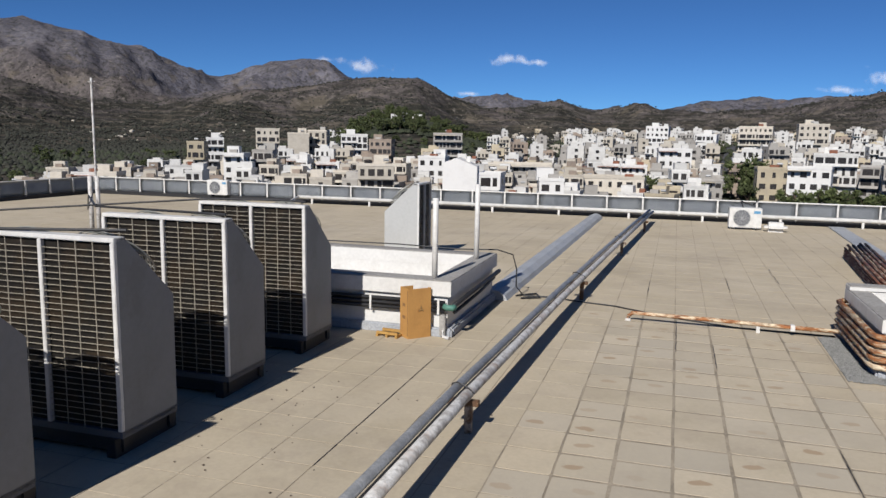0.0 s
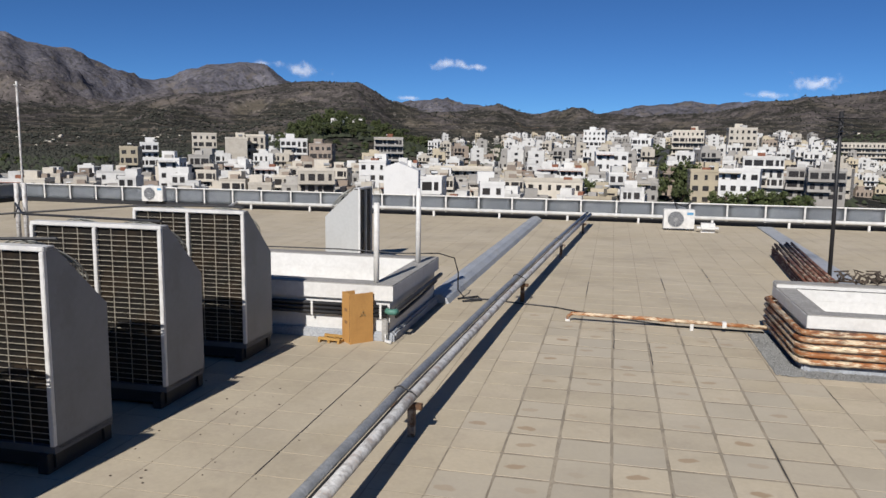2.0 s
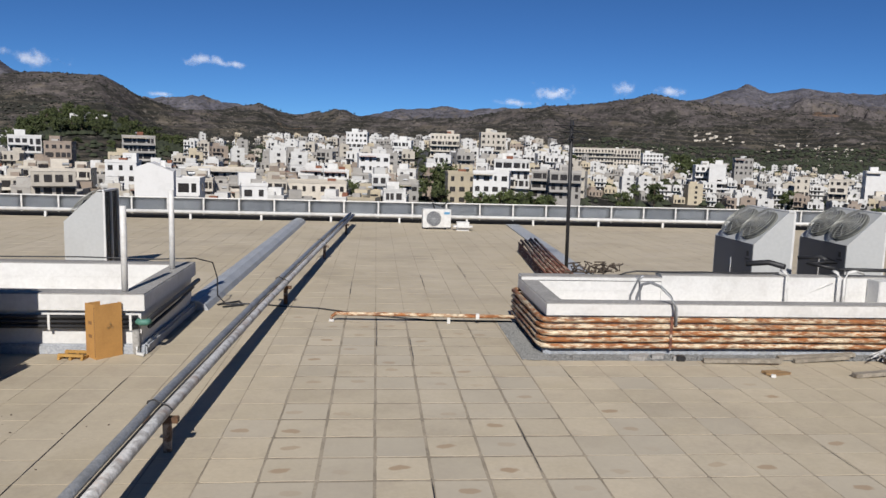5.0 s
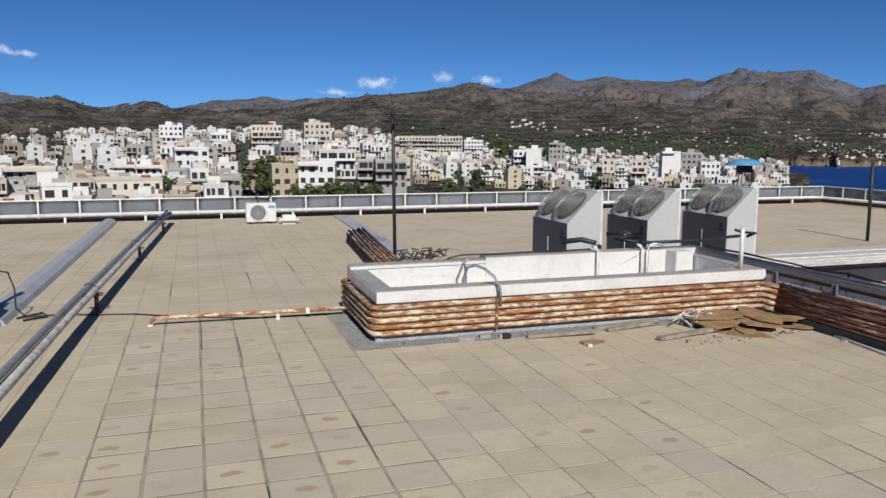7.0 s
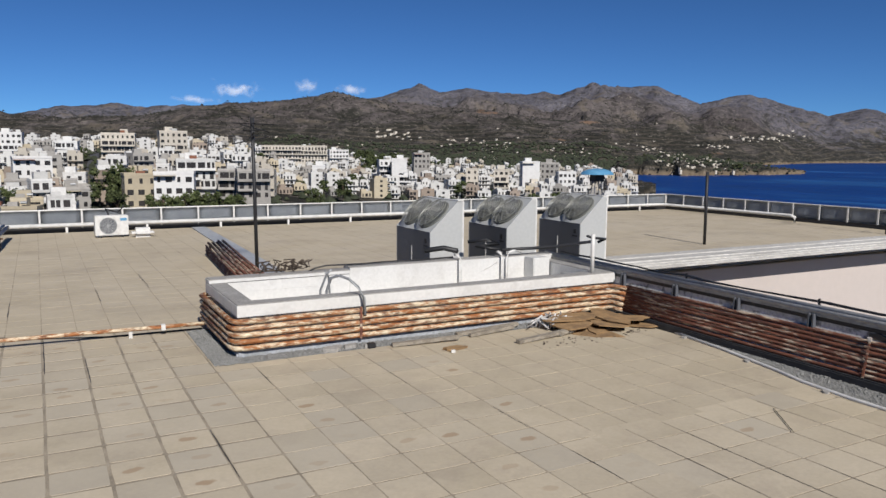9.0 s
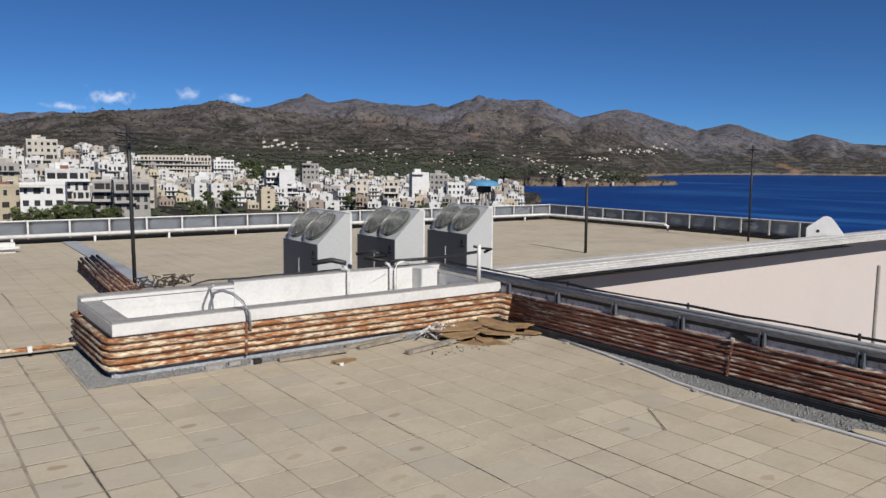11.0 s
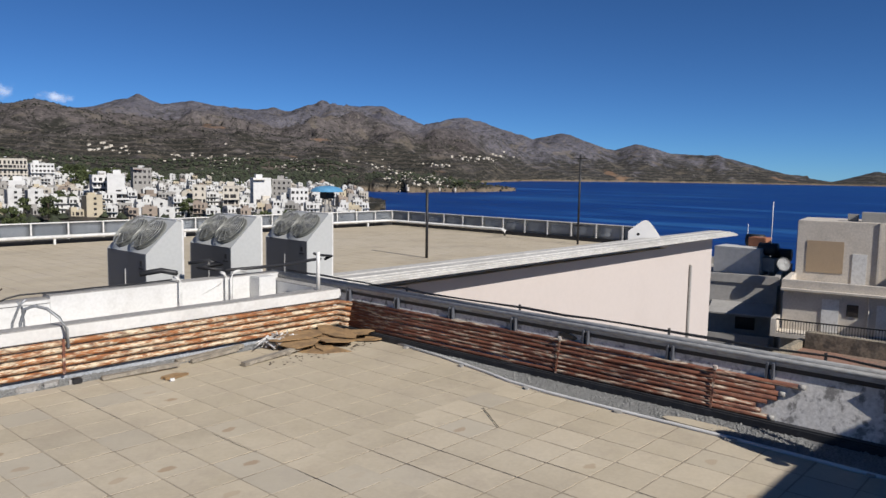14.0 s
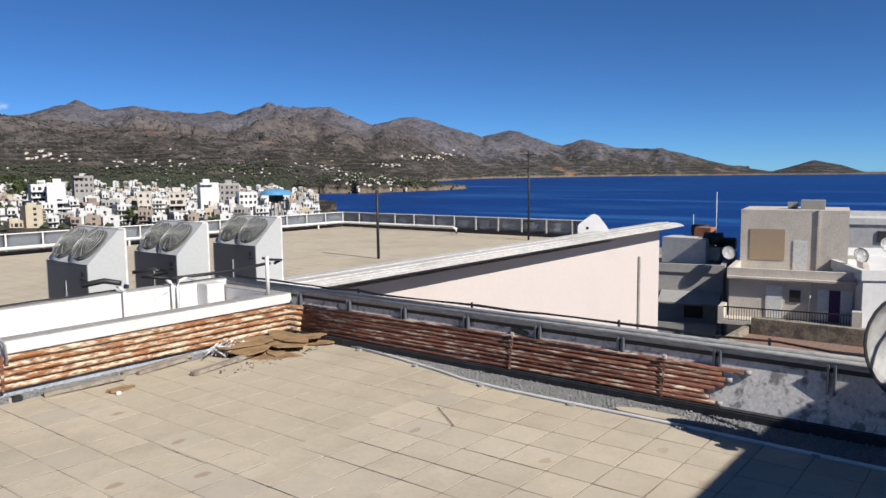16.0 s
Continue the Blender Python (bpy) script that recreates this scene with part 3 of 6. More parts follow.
# ------------------------------------------------------------------ condensers on the roof
def condenser(m, label, group, w=1.25, d=0.6, hb=0.92, ht=1.40, fans=2, paint=M_METAL):
    """An outdoor unit: coil with wire guard towards -y, two fans in the slanted top towards +y. """
    t = thing("condenser_unit", label, "air conditioner", m, group)
    for x in (0.04, w - 0.12):
        part("foot", boxes((x, -0.03, -0.14, x + 0.08, d + 0.04, 0.0), bevel=0.005), M_DARK, t, "black steel foot")
    for y in (0.03, d - 0.07):
        part("base_frame", boxes((0.02, y, -0.11, w - 0.02, y + 0.06, 0.0)), M_DARK, t, "black base frame")
    side = [(0.03, 0.02), (d, 0.02), (d, hb), (0.10, ht), (0.03, ht)]
    for x in (0.0, w - 0.025):
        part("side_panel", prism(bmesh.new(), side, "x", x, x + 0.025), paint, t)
    part("base", boxes((0, 0.0, 0.0, w, d, 0.05)), M_METAL_D, t, "dark grey base tray")
    part("back_panel", boxes((0.025, d - 0.02, 0.05, w - 0.025, d, hb)), M_METAL_D, t, "dark grey access panel")
    bm = prism(bmesh.new(), [(d - 0.02, hb - 0.02), (d, hb), (0.10, ht), (0.08, ht - 0.02)], "x", 0.025, w - 0.025)
    part("fan_deck", bm, paint, t)
    part("top_rail", boxes((0.0, 0.0, ht - 0.025, w, 0.11, ht + 0.008), bevel=0.005), M_FRAME, t)
    part("panel_seam", boxes((w * 0.52, d, 0.08, w * 0.54, d + 0.006, hb * 0.7)), M_FRAME, t)
    part("maker_mark", boxes((w * 0.10, d, hb * 0.80, w * 0.15, d + 0.004, hb * 0.88), (w * 0.07, d, hb * 0.74, w * 0.18, d + 0.004, hb * 0.765)), M_DARK, t, "small dark plate")
    for x in (0.0, w / 2 - 0.018, w - 0.034):
        part("post", boxes((x, -0.006, 0.05, x + 0.034, 0.03, ht - 0.025), bevel=0.004), M_FRAME, t)
    for x0, x1 in ((0.034, w / 2 - 0.018), (w / 2 + 0.016, w - 0.034)):
        coil = part("coil", boxes((x0, 0.035, 0.05, x1, 0.06, ht - 0.04)), M_COIL, t, "dark dusty cooling fins")
        g = bmesh.new()
        for i in range(1, 30):
            z = 0.05 + i * (ht - 0.09) / 30
            box(g, x0, 0.004, z - 0.0019, x1, 0.008, z + 0.0019)
        for i in range(1, 4):
            x = x0 + i * (x1 - x0) / 4
            box(g, x - 0.0022, 0.001, 0.05, x + 0.0022, 0.006, ht - 0.025)
        tagged(part("wire_guard", g, M_WIRE, coil, "pale wire grille"), kind="stuff")
    slope = math.atan2(ht - hb, d - 0.10)
    for cx in ((w * 0.27, w * 0.73) if fans == 2 else (w / 2,)):
        f = pose(cx, (d + 0.10) / 2, (ht + hb) / 2, -math.degrees(slope)) @ pose(0, 0, 0.012)
        bm = bmesh.new()
        bmesh.ops.create_cone(bm, cap_ends=True, segments=24, radius1=0.295, radius2=0.285, depth=0.02, matrix=f)
        fan = part("fan_mouth", bm, M_FANWELL, t, "dark round fan opening")
        for k in range(4):
            bm = bmesh.new()
            bmesh.ops.create_cube(bm, size=1, matrix=f @ pose(0, 0, 0.02, 0, 0, 90 * k) @ pose(0.14, 0, 0, 18) @ Matrix.Diagonal((0.24, 0.15, 0.006, 1)))
            part("fan_blade", bm, M_METAL_D, fan)
        bm = bmesh.new()
        for k, r in enumerate((0.05, 0.085, 0.12, 0.155, 0.19, 0.225, 0.26, 0.295)):
            ring(bm, 0, 0, 0.125 - 0.42 * r * r * (1 + r * 2), r, 0.0055, 24, f)
        for k in range(12):
            c, s_ = math.cos(k * math.pi / 6), math.sin(k * math.pi / 6)
            tube([f @ Vector((r * c, r * s_, 0.125 - 0.42 * r * r * (1 + r * 2))) for r in (0.0, 0.12, 0.21, 0.29)], 0.004, 4, bm)
        tagged(part("fan_guard", bm, M_GUARD, fan, "domed wire fan guard"), kind="stuff")
    return t


G_WEST = "condensers in a row on the roof's west side"
west = condenser(pose(-4.81, 4.12, 0.14), "grey condenser unit with dusty coil and wire guard", G_WEST, paint=M_CASE_SHADE)
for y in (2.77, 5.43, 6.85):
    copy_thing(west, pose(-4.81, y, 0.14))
condenser(pose(-4.40, 12.85, 0.14, 0, 0, 90), "small grey condenser with dark coil facing sideways", "", 0.72, 0.66, 0.76, 1.28, 1)
G_EAST = "condensers behind the skylight kerb"
first = condenser(pose(6.10, 10.25, 0.10, 0, 0, 90), "light grey condenser unit with two slanted fans", G_EAST)
for x, y in ((7.55, 10.3), (9.2, 10.45)):
    copy_thing(first, pose(x, y, 0.10, 0, 0, 90))

# ------------------------------------------------------------------ roof screen at the far edges
def roof_screen(a, b, n, label):
    """A low grey sheet screen on white posts from a to b, with a black strip put in for the dark space at its foot."""
    a, b = Vector(a), Vector(b)
    d = b - a
    length, step = d.length, d.length / n
    t = thing("roof_screen", label, "roof screen", Matrix.Translation(a) @ pose(0, 0, 0, 0, 0, math.degrees(math.atan2(d.y, d.x))))
    part("rail", tube([(0, 0, 0.61), (length, 0, 0.61)], 0.022, 6), M_PVC, t, "white top rail")
    part("kerb", boxes((0, -0.05, -0.02, length, 0.12, 0.13)), M_DARK, t, "black strip for the dark space under the sheets")
    post = sheet = None
    for i in range(n + 1):
        if not post:
            post = part("post", boxes((-0.025, -0.05, 0.1, 0.025, -0.024, 0.61)), M_PVC, t)
        else:
            o = new("post", post.data)
            o.parent, o.location = t, (i * step, 0, 0)
    shapes = []
    for k in range(3):
        bm = bmesh.new()
        nx, nz = 6, 4
        grid = [[bm.verts.new((0.01 + (step - 0.02) * i / nx, 0.02 * math.sin(i * 1.9 + k) * math.sin(math.pi * i / nx) + 0.012 * math.cos(j * 2 + k * 3), 0.13 + 0.46 * j / nz))
                 for i in range(nx + 1)] for j in range(nz + 1)]
        for j in range(nz):
            for i in range(nx):
                bm.faces.new((grid[j][i], grid[j][i + 1], grid[j + 1][i + 1], grid[j + 1][i]))
        bmesh.ops.solidify(bm, geom=bm.faces[:], thickness=0.006)
        shapes.append(mesh_of("sheet", bm, M_SCREEN, True))
    for i in range(n):
        o = new("sheet", shapes[i % 3])
        o.parent, o.location = t, (i * step, 0, 0)
    return t


roof_screen((WEST, NORTH, 0), (EAST, NORTH, 0), 42, "grey sheet roof screen on white posts along the far edge")
roof_screen((WEST, -2.0, 0), (WEST, NORTH, 0), 24, "shaded grey sheet roof screen on white posts")
roof_screen((EAST, NORTH, 0), (EAST, 10.96, 0), 12, "grey sheet roof screen ending at the pale eave")

edge_pipe = thing("edge_pipe", "long white pipe on brackets along the roof screen", "pipe")
part("pipe", tube([(-12.0, NORTH - 0.3, 0.22), (EAST - 0.7, NORTH - 0.3, 0.22), (EAST - 0.45, NORTH - 0.6, 0.22), (EAST - 0.45, 16.7, 0.22), (EAST - 0.45, 16.55, 0.17), (EAST - 0.45, 16.55, 0.0)], 0.055, 8), M_PVC, edge_pipe, "", True)
brk = None
for i in range(17):
    if not brk:
        brk = part("bracket", boxes((-0.03, -0.03, 0.0, 0.03, 0.03, 0.18)), M_PVC, edge_pipe)
        o = brk
    else:
        o = new("bracket", brk.data)
        o.parent = edge_pipe
    o.location = (-11.5 + i * 2.05, NORTH - 0.3, 0)

# ------------------------------------------------------------------ pipe run across the floor
M_STAND = material("rusty_bracket", (0.15, 0.075, 0.035), 0.85, second=(0.08, 0.05, 0.035), amount=0.8, scale=14, third=(0.45, 0.42, 0.38), third_amount=0.5, third_scale=10)
run = thing("roof_pipe_run", "grey and flaking white pipes carried on low stands", "pipe")
part("pipe", tube([(-1.592, 1.94, 0.363), (-1.514, 5.32, 0.358), (-1.355, 9.10, 0.354), (-1.064, 14.51, 0.363), (-0.639, 21.58, 0.363)], 0.034, 10), M_GALV, run, "grey steel pipe", True)
part("pipe", tube([(-1.500, 1.94, 0.315), (-1.427, 5.32, 0.310), (-1.268, 9.10, 0.310), (-0.977, 14.51, 0.315), (-0.552, 21.58, 0.315)], 0.042, 10), M_PAINTPIPE, run, "flaking white pipe", True)
part("pipe", tube([(-1.548, 1.94, 0.326), (-1.471, 5.32, 0.323), (-1.311, 9.10, 0.321), (-1.021, 14.51, 0.326), (-0.595, 21.58, 0.326)], 0.016, 6), M_DARK, run, "thin black pipe", True)
for y in (5.37, 10.64, 15.14, 19.5):
    x = float(np.interp(y, (1.94, 5.3, 9.1, 14.5, 21.6), (-1.53, -1.45, -1.295, -1.005, -0.58)))
    st = part("stand", boxes((x - 0.14, y - 0.03, 0.225, x + 0.115, y + 0.03, 0.268), bevel=0.004), M_STAND, run, "rusty stand")
    part("leg", boxes((x + 0.005, y - 0.028, 0.0, x + 0.06, y + 0.028, 0.225), bevel=0.004), M_STAND, st)
    part("clamp", tube([(x - 0.105, y, 0.32), (x - 0.10, y, 0.385), (x - 0.06, y, 0.398), (x - 0.02, y, 0.38), (x + 0.03, y, 0.357), (x + 0.075, y, 0.32)], 0.007, 5), M_DARK, st, "black strap")
cover = tagged(part("joint_cover", prism(bmesh.new(), [(-0.20, 0.0), (-0.17, 0.07), (-0.06, 0.13), (0.06, 0.13), (0.16, 0.07), (0.20, 0.0)], "y", 10.2, 22.4), M_GREYFILM),
               "grey membrane covered expansion joint ridge", "joint cover")
cover.matrix_basis = pose(-2.52, 0, 0, 0, 0, -0.9)
tagged(part("joint_cover", prism(bmesh.new(), [(3.70, 11.9), (4.09, 11.9), (4.46, 22.7), (4.07, 22.7)], "z", -0.01, 0.03), M_GREYFILM), "flat grey membrane strip over a roof joint", "joint cover")


# ------------------------------------------------------------------ cardboard box and timber frame
M_TIMBER_DARK = material("brown_print", (0.24, 0.12, 0.045), 0.85, grain=0.1)
carton = thing("cardboard_box", "brown cardboard box standing upright beside the kerb", "box", pose(-2.77, 7.77, 0, 0, 0, 47))
part("body", boxes((0, 0, 0, 0.29, 0.006, 0.57), (0, 0.194, 0, 0.29, 0.20, 0.57), (0, 0.0062, 0, 0.006, 0.1938, 0.575), (0.284, 0.0062, 0, 0.29, 0.1938, 0.565), (0.0062, 0.0062, 0, 0.2838, 0.1938, 0.012)), M_CARD, carton, "open brown cardboard body")
for z in (0.22, 0.36):
    part("printed_panel", boxes((-0.0012, 0.07, z, 0.0, 0.14, z + 0.035)), M_TIMBER_DARK, carton, "brown printed panel")
g = bmesh.new()
for a in range(3):
    q = pose(0.16, -0.004, 0.33, 90, 0, 0) @ pose(0, 0, 0, 0, 0, 90 + 120 * a)
    v = [g.verts.new(q @ Vector(c)) for c in ((0, 0, 0), (0.022, 0.013, 0), (0.044, 0, 0), (0.022, -0.013, 0))]
    g.faces.new(v)
bmesh.ops.solidify(g, geom=g.faces[:], thickness=0.001)
part("printed_mark", g, material("pale_print", (0.55, 0.36, 0.15), 0.8), carton, "pale three-lobed printed mark")
g = bmesh.new()
for i in range(22):
    box(g, -0.0015, 0.012, 0.03 + i * 0.024, 0.0, 0.022, 0.042 + i * 0.024)
part("perforation", g, M_DARK, carton)
frame_ob = thing("timber_frame", "small yellow timber packing frame lying on tiles", "wooden frame", pose(-3.16, 7.78, 0.0, 0, 0, -6))
for q in ((0, 0, 0.03, 0.27, 0.03, 0.06), (0, 0.15, 0.03, 0.27, 0.18, 0.06)):
    part("rail", boxes(q, bevel=0.003), M_TIMBER, frame_ob)
for x in (0.0, 0.12, 0.24):
    part("crosspiece", boxes((x, -0.01, 0.0, x + 0.03, 0.19, 0.03), bevel=0.003), M_TIMBER, frame_ob)

# ------------------------------------------------------------------ rusty pipes round the east kerb and along the wall
def pipe_bank(label, rows, mat, parent_name="rusty_pipe_bank"):
    t = thing(parent_name, label, "pipe bank")
    for pts, r in rows:
        part("pipe", tube(pts, r, 8), mat, t, "", True)
    return t


def bank_path(z):
    return [(2.6, 9.86, z), (2.02, 9.84, z), (1.94, 9.76, z), (1.94, 8.12, z), (1.97, 8.03, z), (2.06, 8.0, z), (4.2, 8.0, z + 0.004), (6.9, 8.0, z), (7.2, 7.98, z), (7.27 - 0.22 * (0.41 - z), 7.9, z - 0.005), (7.30 - 0.22 * (0.41 - z), 7.76, z - 0.01)]


bank = pipe_bank("bank of flaking rust-streaked pipes round the kerb", [(bank_path(0.41 - 0.075 * i), 0.031) for i in range(5)], M_RUST)
for x in (3.40,):
    part("strap", boxes((x, 7.962, 0.08, x + 0.03, 7.972, 0.46)), M_RUSTDARK, bank, "rusty strap")
q = random.Random(5)
rows = []
for i in range(8):
    z = 0.425 - 0.045 * i
    x = 7.303 - 0.22 * (0.43 - z)
    rows.append(([(x + 0.012, 7.78, z), (x + q.uniform(-0.006, 0.006), 6.3, z + q.uniform(-0.006, 0.01)), (x + q.uniform(-0.006, 0.006), 4.9, z + q.uniform(-0.008, 0.008)), (x + q.uniform(-0.006, 0.006), 3.4, z + q.uniform(-0.008, 0.008)),
                  (x, (1.70, 1.95, 1.86, 1.92, 2.0, 2.1, 2.05, 1.93)[i], z)], 0.0235))
wall_bank = pipe_bank("bank of dark rusty pipes along the parapet wall", rows, M_RUSTDARK)
for k, y in enumerate((4.25, 2.49)):
    part("strap", prism(bmesh.new(), [(7.276, 0.47), (7.27, 0.47), (7.195, 0.09), (7.201, 0.09)], "y", y, y + 0.022), M_RUSTDARK, wall_bank, "rusty strap")
    part("wing_nut", tube([(7.27, y + 0.01, 0.455), (7.262, y + 0.01, 0.49)], 0.022, 6), M_PAINTPIPE, wall_bank)
for i in (0, 2, 7):
    z = 0.425 - 0.045 * i
    x, y = 7.303 - 0.22 * (0.43 - z), (1.70, 1.95, 1.86, 1.92, 2.0, 2.1, 2.05, 1.93)[i]
    part("end_cap", tube([(x, y + 0.05, z), (x, y - 0.004, z)], 0.0245, 8), M_SLAB, wall_bank, "pale pipe end", True)
rack = pipe_bank("rack of rusty pipes lying along the roof", [([(2.85 + 0.072 * i, 10.3, 0.27 + 0.012 * i), (3.10 + 0.072 * i, 13.4, 0.26 + 0.012 * i), (3.34 + 0.072 * i, 16.5 - 0.1 * (i % 3), 0.28 + 0.012 * i)], 0.027) for i in range(5)], M_RUSTDARK, "rusty_pipe_rack")
for i in range(4):
    part("pipe", tube([(2.82, 10.3, 0.06 + 0.052 * i), (3.06, 13.4, 0.055 + 0.052 * i), (3.30, 16.55, 0.06 + 0.052 * i)], 0.02, 6), M_RUSTDARK, rack, "", True)
for y in (10.6, 12.6, 14.6, 16.3):
    x = 2.84 + (y - 10.3) * 0.079
    part("leg", boxes((x + 0.01, y, 0.0, x + 0.05, y + 0.05, 0.24), (x + 0.27, y, 0.0, x + 0.31, y + 0.05, 0.29)), M_STAND, rack)
low = thing("low_pipe", "flaking rusty pipe on small white feet above tiles", "pipe")
part("pipe", tube([(-0.47, 9.62, 0.0), (-0.47, 9.62, 0.06), (-0.42, 9.62, 0.10), (0.5, 9.57, 0.105), (1.4, 9.52, 0.10), (1.93, 9.5, 0.10)], 0.026, 8), M_RUST, low, "", True)
part("foot", boxes((1.03, 9.51, 0.0, 1.07, 9.55, 0.08)), M_PVC, low, "white foot")
part("foot", boxes((-0.50, 9.59, 0.0, -0.44, 9.65, 0.03)), M_PVC, low, "white foot")
part("clamp", boxes((1.40, 9.485, 0.06, 1.45, 9.55, 0.135), bevel=0.005), M_PVC, low, "white clamp")

# ------------------------------------------------------------------ the town
rng = random.Random(11)


def place(az, r, dz=0.0):
    return Vector((-r * math.sin(radians(az)), r * math.cos(radians(az)), land(az, r) + dz))


def house(m, w, d, floors, colour, label, seed, stair=True, balconies=True, group="houses of the town", sunk=4.0, blank=False):
    """A flat-roofed block: walls, roof parapet, rows of windows on each storey, balconies and a stair head."""
    q = random.Random(seed)
    fh = 3.0
    h = floors * fh
    t = thing("house", label, "house", m, group)
    part("wall", boxes((-w / 2, -d / 2, -sunk, w / 2, d / 2, h)), colour, t)
    pw = 0.25
    part("roof_parapet", boxes((-w / 2 - 0.1, -d / 2 - 0.1, h, w / 2 + 0.1, -d / 2 + pw, h + 0.7), (-w / 2 - 0.1, d / 2 - pw, h, w / 2 + 0.1, d / 2 + 0.1, h + 0.7),
                               (-w / 2 - 0.1, -d / 2 + pw, h, -w / 2 + pw, d / 2 - pw, h + 0.7), (w / 2 - pw, -d / 2 + pw, h, w / 2 + 0.1, d / 2 - pw, h + 0.7)), colour, t)
    if stair:
        x = q.uniform(-w / 4, w / 4)
        part("stair_head", boxes((x - 1.8, -0.5, h, x + 1.8, 3.0, h + 2.6)), colour, t)
    if q.random() < 0.55:
        x, y = q.uniform(-w / 3, w / 3), q.uniform(-d / 3, -0.6)
        part("water_tank", tube([(x - 0.7, y, h + 1.5), (x + 0.7, y, h + 1.5)], 0.35, 8), M_GALV, t)
    if q.random() < 0.3:
        part("awning", boxes((-w / 2, -d / 2 - 1.6, h - 0.5, q.uniform(0, w / 2), -d / 2 - 0.11, h - 0.35)), q.choice((M_ROOFTILE, M_HOUSE[3], M_HOUSE[2])), t)
    if q.random() < 0.6:
        x = q.uniform(-w / 2 + 1, w / 2 - 2.5)
        part("roof_shed", boxes((x, -d / 2 + 0.4, h, x + 2.2, -d / 2 + 2.0, h + q.uniform(1.2, 2.2))), q.choice((M_HOUSE[2], M_HOUSE[4], M_HOUSE[0], M_ROOFTILE)), t)
    if q.random() < 0.5:
        x, y = q.uniform(-w / 3, w / 3), q.uniform(0, d / 3)
        part("solar_heater", prism(bmesh.new(), [(y - 1.1, h + 0.25), (y - 1.1, h + 0.35), (y + 0.3, h + 1.35), (y + 0.3, h + 1.25)], "x", x - 1.0, x + 1.0), M_PANE, t)
    n = max(2, int(w / 2.2))
    for f in range(floors):
        z = f * fh
        rows = []
        style = q.choice(("band", "doors", "plain", "band")) if balconies else "plain"
        if blank:
            style = "blank"
        elif style == "band":
            # wide dark panes, which also paint the shade inside deep balconies
            x = -w / 2 + q.uniform(0.3, 0.8)
            while x < w / 2 - 1.0:
                ww = q.choice((1.0, 1.6, 2.2, 2.8))
                rows.append((x, -d / 2 - 0.05, z + 0.06, min(x + ww, w / 2 - 0.3), -d / 2 + 0.02, z + 2.5))
                x += ww + q.uniform(0.25, 0.8)
        else:
            for i in range(n):
                x = -w / 2 + (i + 0.5) * w / n
                ww = q.choice((0.4, 0.5, 0.65, 0.8))
                rows.append((x - ww, -d / 2 - 0.05, z + (0.1 if style == "doors" else 0.9), x + ww, -d / 2 + 0.02, z + 2.3))
        for i in range(max(1, int(d / 3.6))):
            y = -d / 2 + (i + 0.5) * d / max(1, int(d / 3.6))
            for sx in (-1, 1):
                if q.random() < 0.9:
                    a, b = sorted((sx * (w / 2 - 0.02), sx * (w / 2 + 0.05)))
                    rows.append((a, y - 0.6, z + 0.8, b, y + 0.6, z + 2.3))
        tagged(part("glazing", boxes(*rows), M_PANE, t, "dark windows of one storey, wide ones standing in for balcony shade"), kind="stuff")
        if style in ("band", "doors"):
            b0, b1 = (-w / 2, w / 2) if style == "band" or q.random() < 0.5 else (-w / 2, 0.1 * w)
            part("balcony", boxes((b0, -d / 2 - 1.7, z - 0.12, b1, -d / 2 - 0.06, z + 0.05), (b0, -d / 2 - 1.7, z + 0.05, b1, -d / 2 - 1.6, z + 0.7)), colour, t)
    return t


LABELS = {0: "white flat-roofed block with rows of dark windows", 1: "cream flat-roofed block with balconies and dark windows", 2: "grey weathered block with balconies and dark windows",
          3: "ochre plastered block with balconies and dark windows", 4: "unfinished brown block with open storeys"}
kinds = []
for k in range(16):
    c = (0, 0, 1, 0, 2, 0, 0, 3, 0, 1, 4, 1, 0, 0, 2, 0)[k]
    kinds.append((house(pose(0, 0, -400), rng.uniform(5.0, 9.0), rng.uniform(6, 9), (2, 2, 3, 3, 3, 4, 2, 3, 4, 2, 3, 4, 3, 4, 3, 2)[k], M_HOUSE[c], LABELS[c], k), c, (2, 2, 3, 3, 3, 4, 2, 3, 4, 2, 3, 4, 3, 4, 3, 2)[k]))


# bearing, distance, width, elevation of the roof, colour, kind of front
LANDMARKS = [(35.0, 300, 6.2, -0.56, 3, "b"), (33.8, 330, 6.9, -0.27, 0, "b"), (32.3, 240, 6.0, -1.35, 0, "p"), (30.1, 360, 10.5, 0.45, 1, "b"), (30.3, 250, 6.4, -1.1, 2, "b"),
             (27.9, 330, 8.8, 0.17, 1, "n"), (26.4, 340, 8.2, 0.39, 1, "b"), (23.8, 330, 11.2, 0.15, 0, "b"), (21.7, 320, 9.3, -0.2, 4, "b"), (16.8, 320, 11.9, 0.34, 2, "b"),
             (17.8, 230, 8.1, -1.39, 0, "p"), (22.2, 190, 8.8, -2.0, 1, "b"), (13.4, 170, 5.0, -2.54, 0, "b"), (9.0, 165, 5.2, -2.84, 0, "p")]
